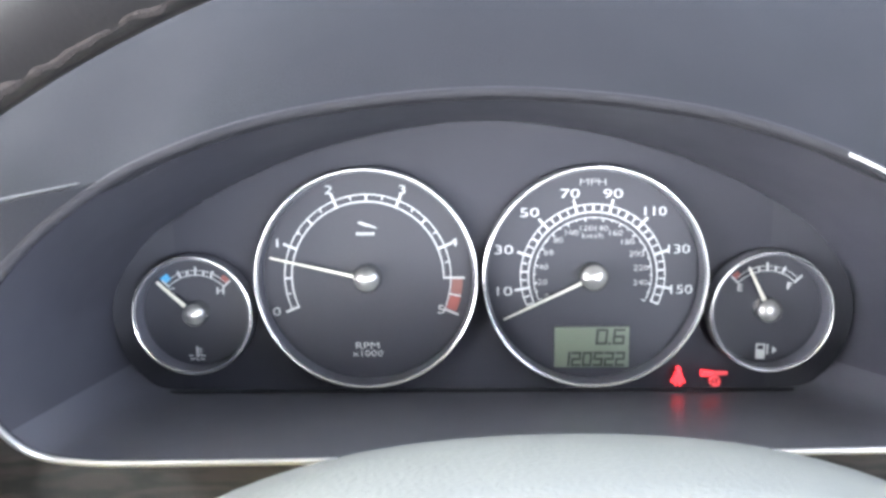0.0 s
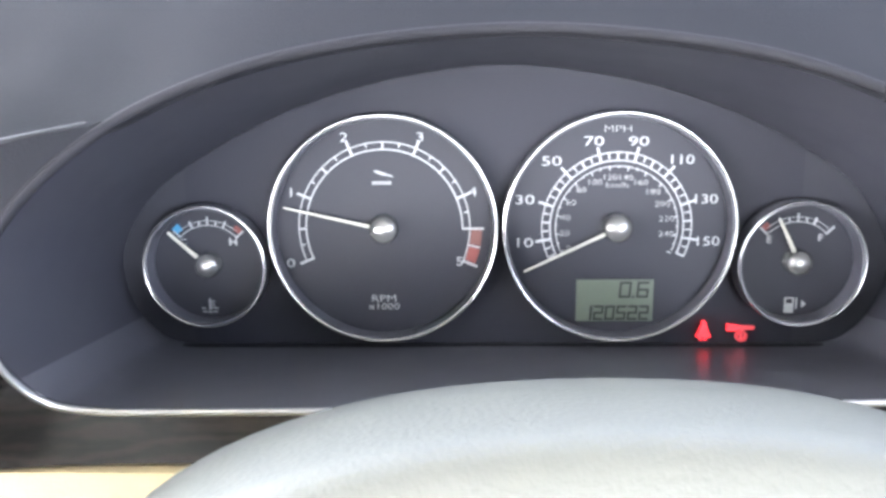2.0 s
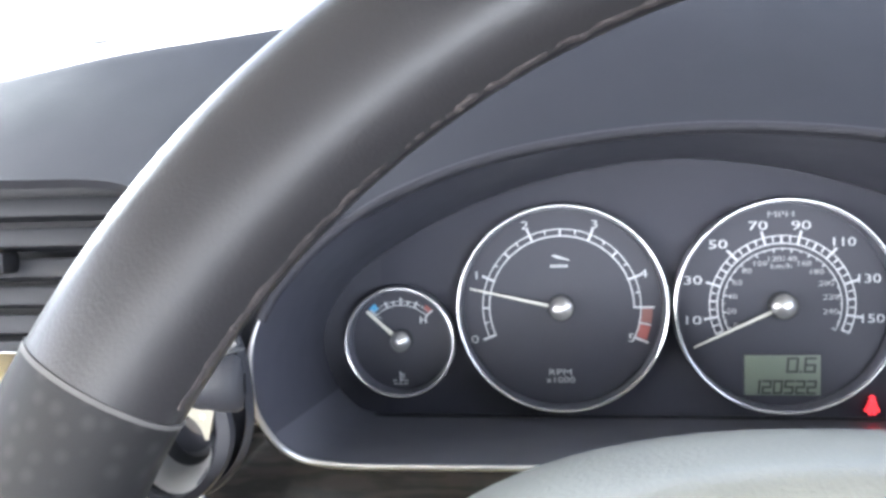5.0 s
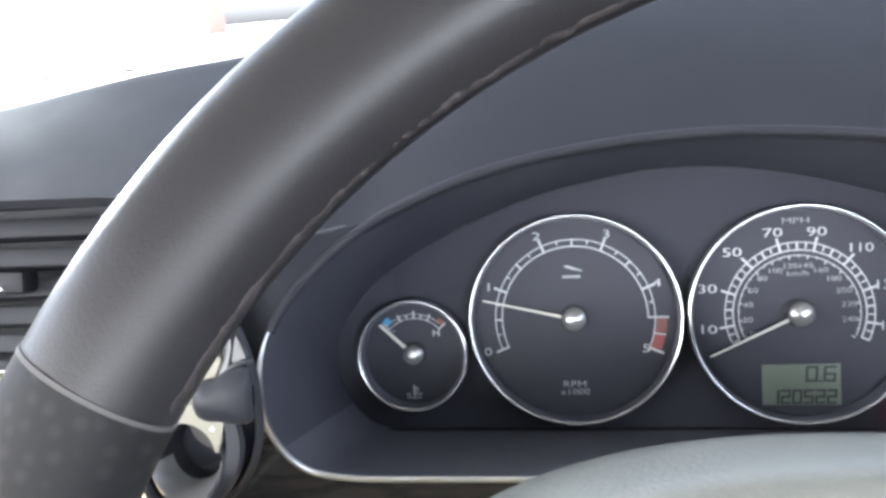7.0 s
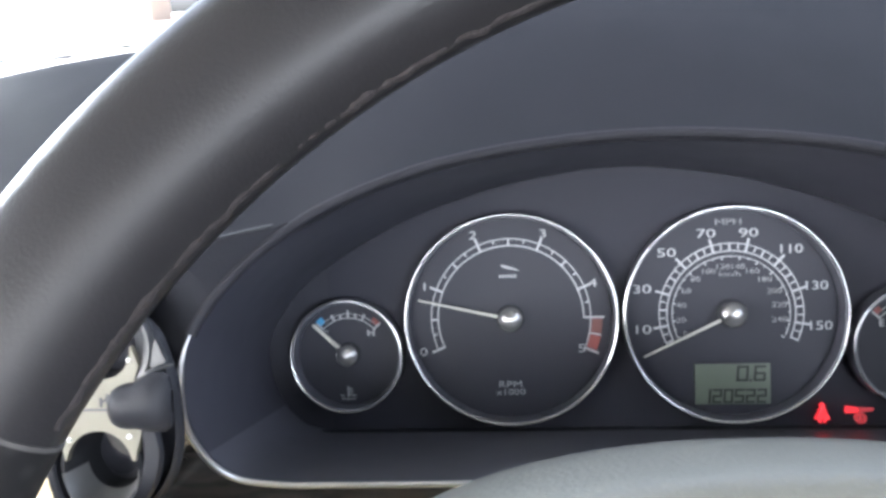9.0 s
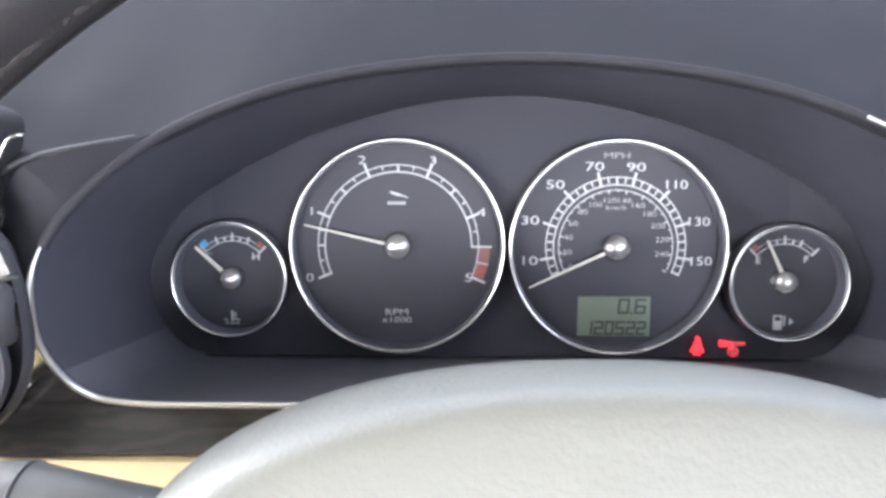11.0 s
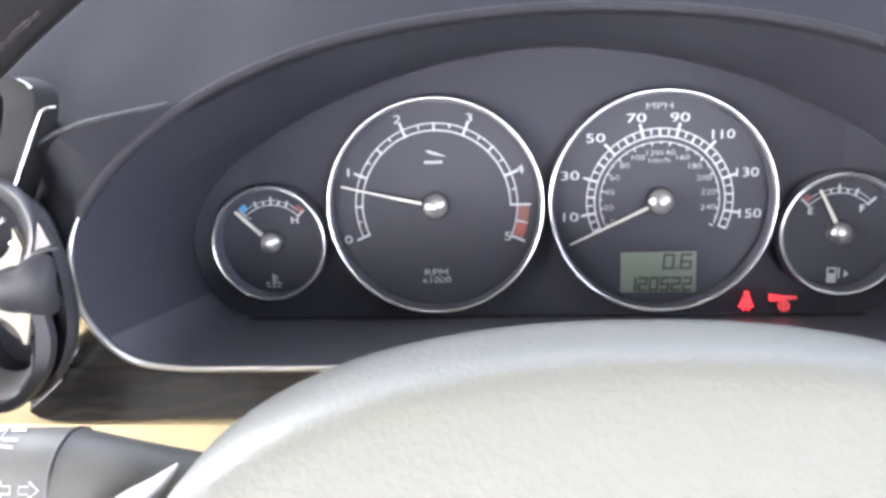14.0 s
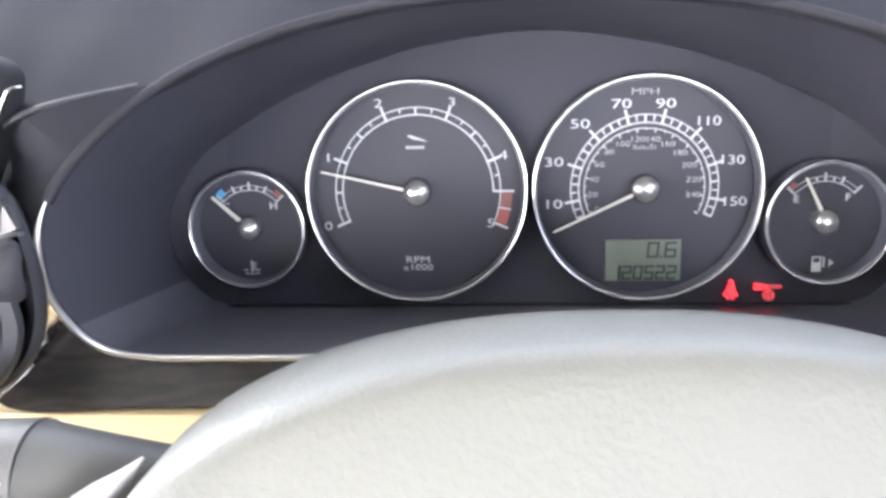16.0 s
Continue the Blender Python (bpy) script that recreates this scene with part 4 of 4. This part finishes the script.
silver = catmull([Vector((x, -0.106, z)) for x, z in ((-0.1626, 0.0484), (-0.1650, 0.0484), (-0.1670, 0.0478), (-0.1687, 0.0456), (-0.1734, 0.0366), (-0.1786, 0.0258), (-0.1822, 0.0185))], 6)
part("silver_line", tube(silver, lambda s: 0.0006 + 0.0002 * s, 8), CHROME, end, "thin hooked silver line")
tip = [Vector((-0.1748, -0.1062, 0.0580)), Vector((-0.1722, -0.1062, 0.0566)), Vector((-0.1704, -0.1062, 0.0546))]
part("bright_corner", tube(catmull(tip, 5), lambda s: 0.0003 + 0.0006 * s, 8), CHROME, end, "worn bright corner of the panel")

# ---- outside ----
PAINT = material("white car paint", (0.8, 0.8, 0.8), 0.25, coat=0.5, vary=0.02)
# pale base colour stands in for bright outdoor glare on the panes
PALEGLASS = material("glass paled for glare", (0.14, 0.16, 0.16), 0.08)
# rubber coloured far lighter than black, in place of glare washing it out
TYRE = material("tyre rubber lightened for glare", (0.16, 0.16, 0.16), 0.8)
TAN = material("tan plastered wall", (0.20, 0.15, 0.115), 0.85, grain=0.4, scale=40, big=2)
PALE_WALL = material("pale plastered wall", (0.30, 0.29, 0.27), 0.85, grain=0.4, scale=40, big=2)
ROOFING = material("grey roof tiles", (0.08, 0.08, 0.083), 0.8, scale=30, big=3)
STEEL = material("grey painted steel", (0.07, 0.072, 0.075), 0.5, scale=60)


def parked_car(x, y, turn, label):
    m = pose(x, y, 0, 0, 0, turn)
    car = start("parked_car", (0, 0, 0), label, "car", "parked cars", frame_m=m)
    side = [(-2.1, 0.12), (-2.15, 0.6), (-2.0, 0.85), (-1.2, 0.95), (-0.7, 1.38), (0.7, 1.42), (1.5, 0.98), (2.05, 0.9), (2.15, 0.55), (2.1, 0.12)]
    body = loft([[Vector((px * s, w, 0.3 + (pz - 0.3) * s)) for px, pz in side] for w, s in ((-0.86, 0.94), (-0.84, 0.985), (-0.7, 1.0), (0.7, 1.0), (0.84, 0.985), (0.86, 0.94))])
    for sgn in (0, -1):
        bmesh.ops.holes_fill(body, edges=[e for e in body.edges if e.is_boundary])
    part("body", body, PAINT, car)
    for w in (-0.865, 0.865):
        for a, b in (((-0.95, 0.95), (-0.62, 1.28)), ((0.05, 0.95), (0.0, 1.30))):
            part("side_window", loft([[Vector((a[0], w, a[1])), Vector((a[0] + 0.9, w, a[1]))], [Vector((b[0], w * 0.97, b[1])), Vector((b[0] + 0.62, w * 0.97, b[1]))]], closed=False), PALEGLASS, car, smooth=False)
    for px in (-1.3, 1.3):
        for w in (-0.72, 0.72):
            part("wheel", lathe([(0, -0.1), (0.22, -0.1), (0.3, -0.08), (0.31, 0), (0.3, 0.08), (0.22, 0.1), (0, 0.1)], px, 0.31, 28, cy=w), TYRE, car)
    return car


parked_car(-14.9, 26.2, 14, "white parked car with windows paled for glare")
parked_car(-14.6, 21.8, 10, "white parked car with windows paled for glare")
parked_car(-27.5, 54, 20, "white parked car with windows paled for glare")
hall = start("building", (-48, 97, 0), "pale low building with a tan wing", "building", frame_m=LEVEL)
part("wall", box(-48.5, 97, 4.5, 10, 6, 9), TAN, hall, "tan wall", smooth=False)
part("wall", box(-74, 102, 2.6, 38, 6, 5.2), PALE_WALL, hall, "pale wall", smooth=False)
part("roof", box(-48.5, 97, 9.15, 10.6, 6.6, 0.3, 0.05), ROOFING, hall, smooth=False)
part("roof", box(-74, 102, 5.35, 38.6, 6.6, 0.3, 0.05), ROOFING, hall, smooth=False)
part("downpipe", tube([Vector((-49.6, 93.9, 0)), Vector((-49.6, 93.9, 8.8))], 0.2, 8), STEEL, hall, "grey downpipe")
for x in (-87, -82, -77, -72, -67, -62):
    part("window", box(x, 98.98, 2.4, 3.0, 0.12, 1.5), PALEGLASS, hall, "window paled for glare", smooth=False)
post = start("lamp_post", (-47.6, 88, 0), "grey steel lamp post with two heads", "lamp post", frame_m=LEVEL)
part("pole", tube([Vector((-47.6, 88, 0)), Vector((-47.6, 88, 4.1))], 0.11, 10), STEEL, post)
for d in (-0.55, 0.55):
    part("lamp_head", box(-47.6 + d, 88, 4.15, 0.7, 0.4, 0.35, 0.05), STEEL, post)
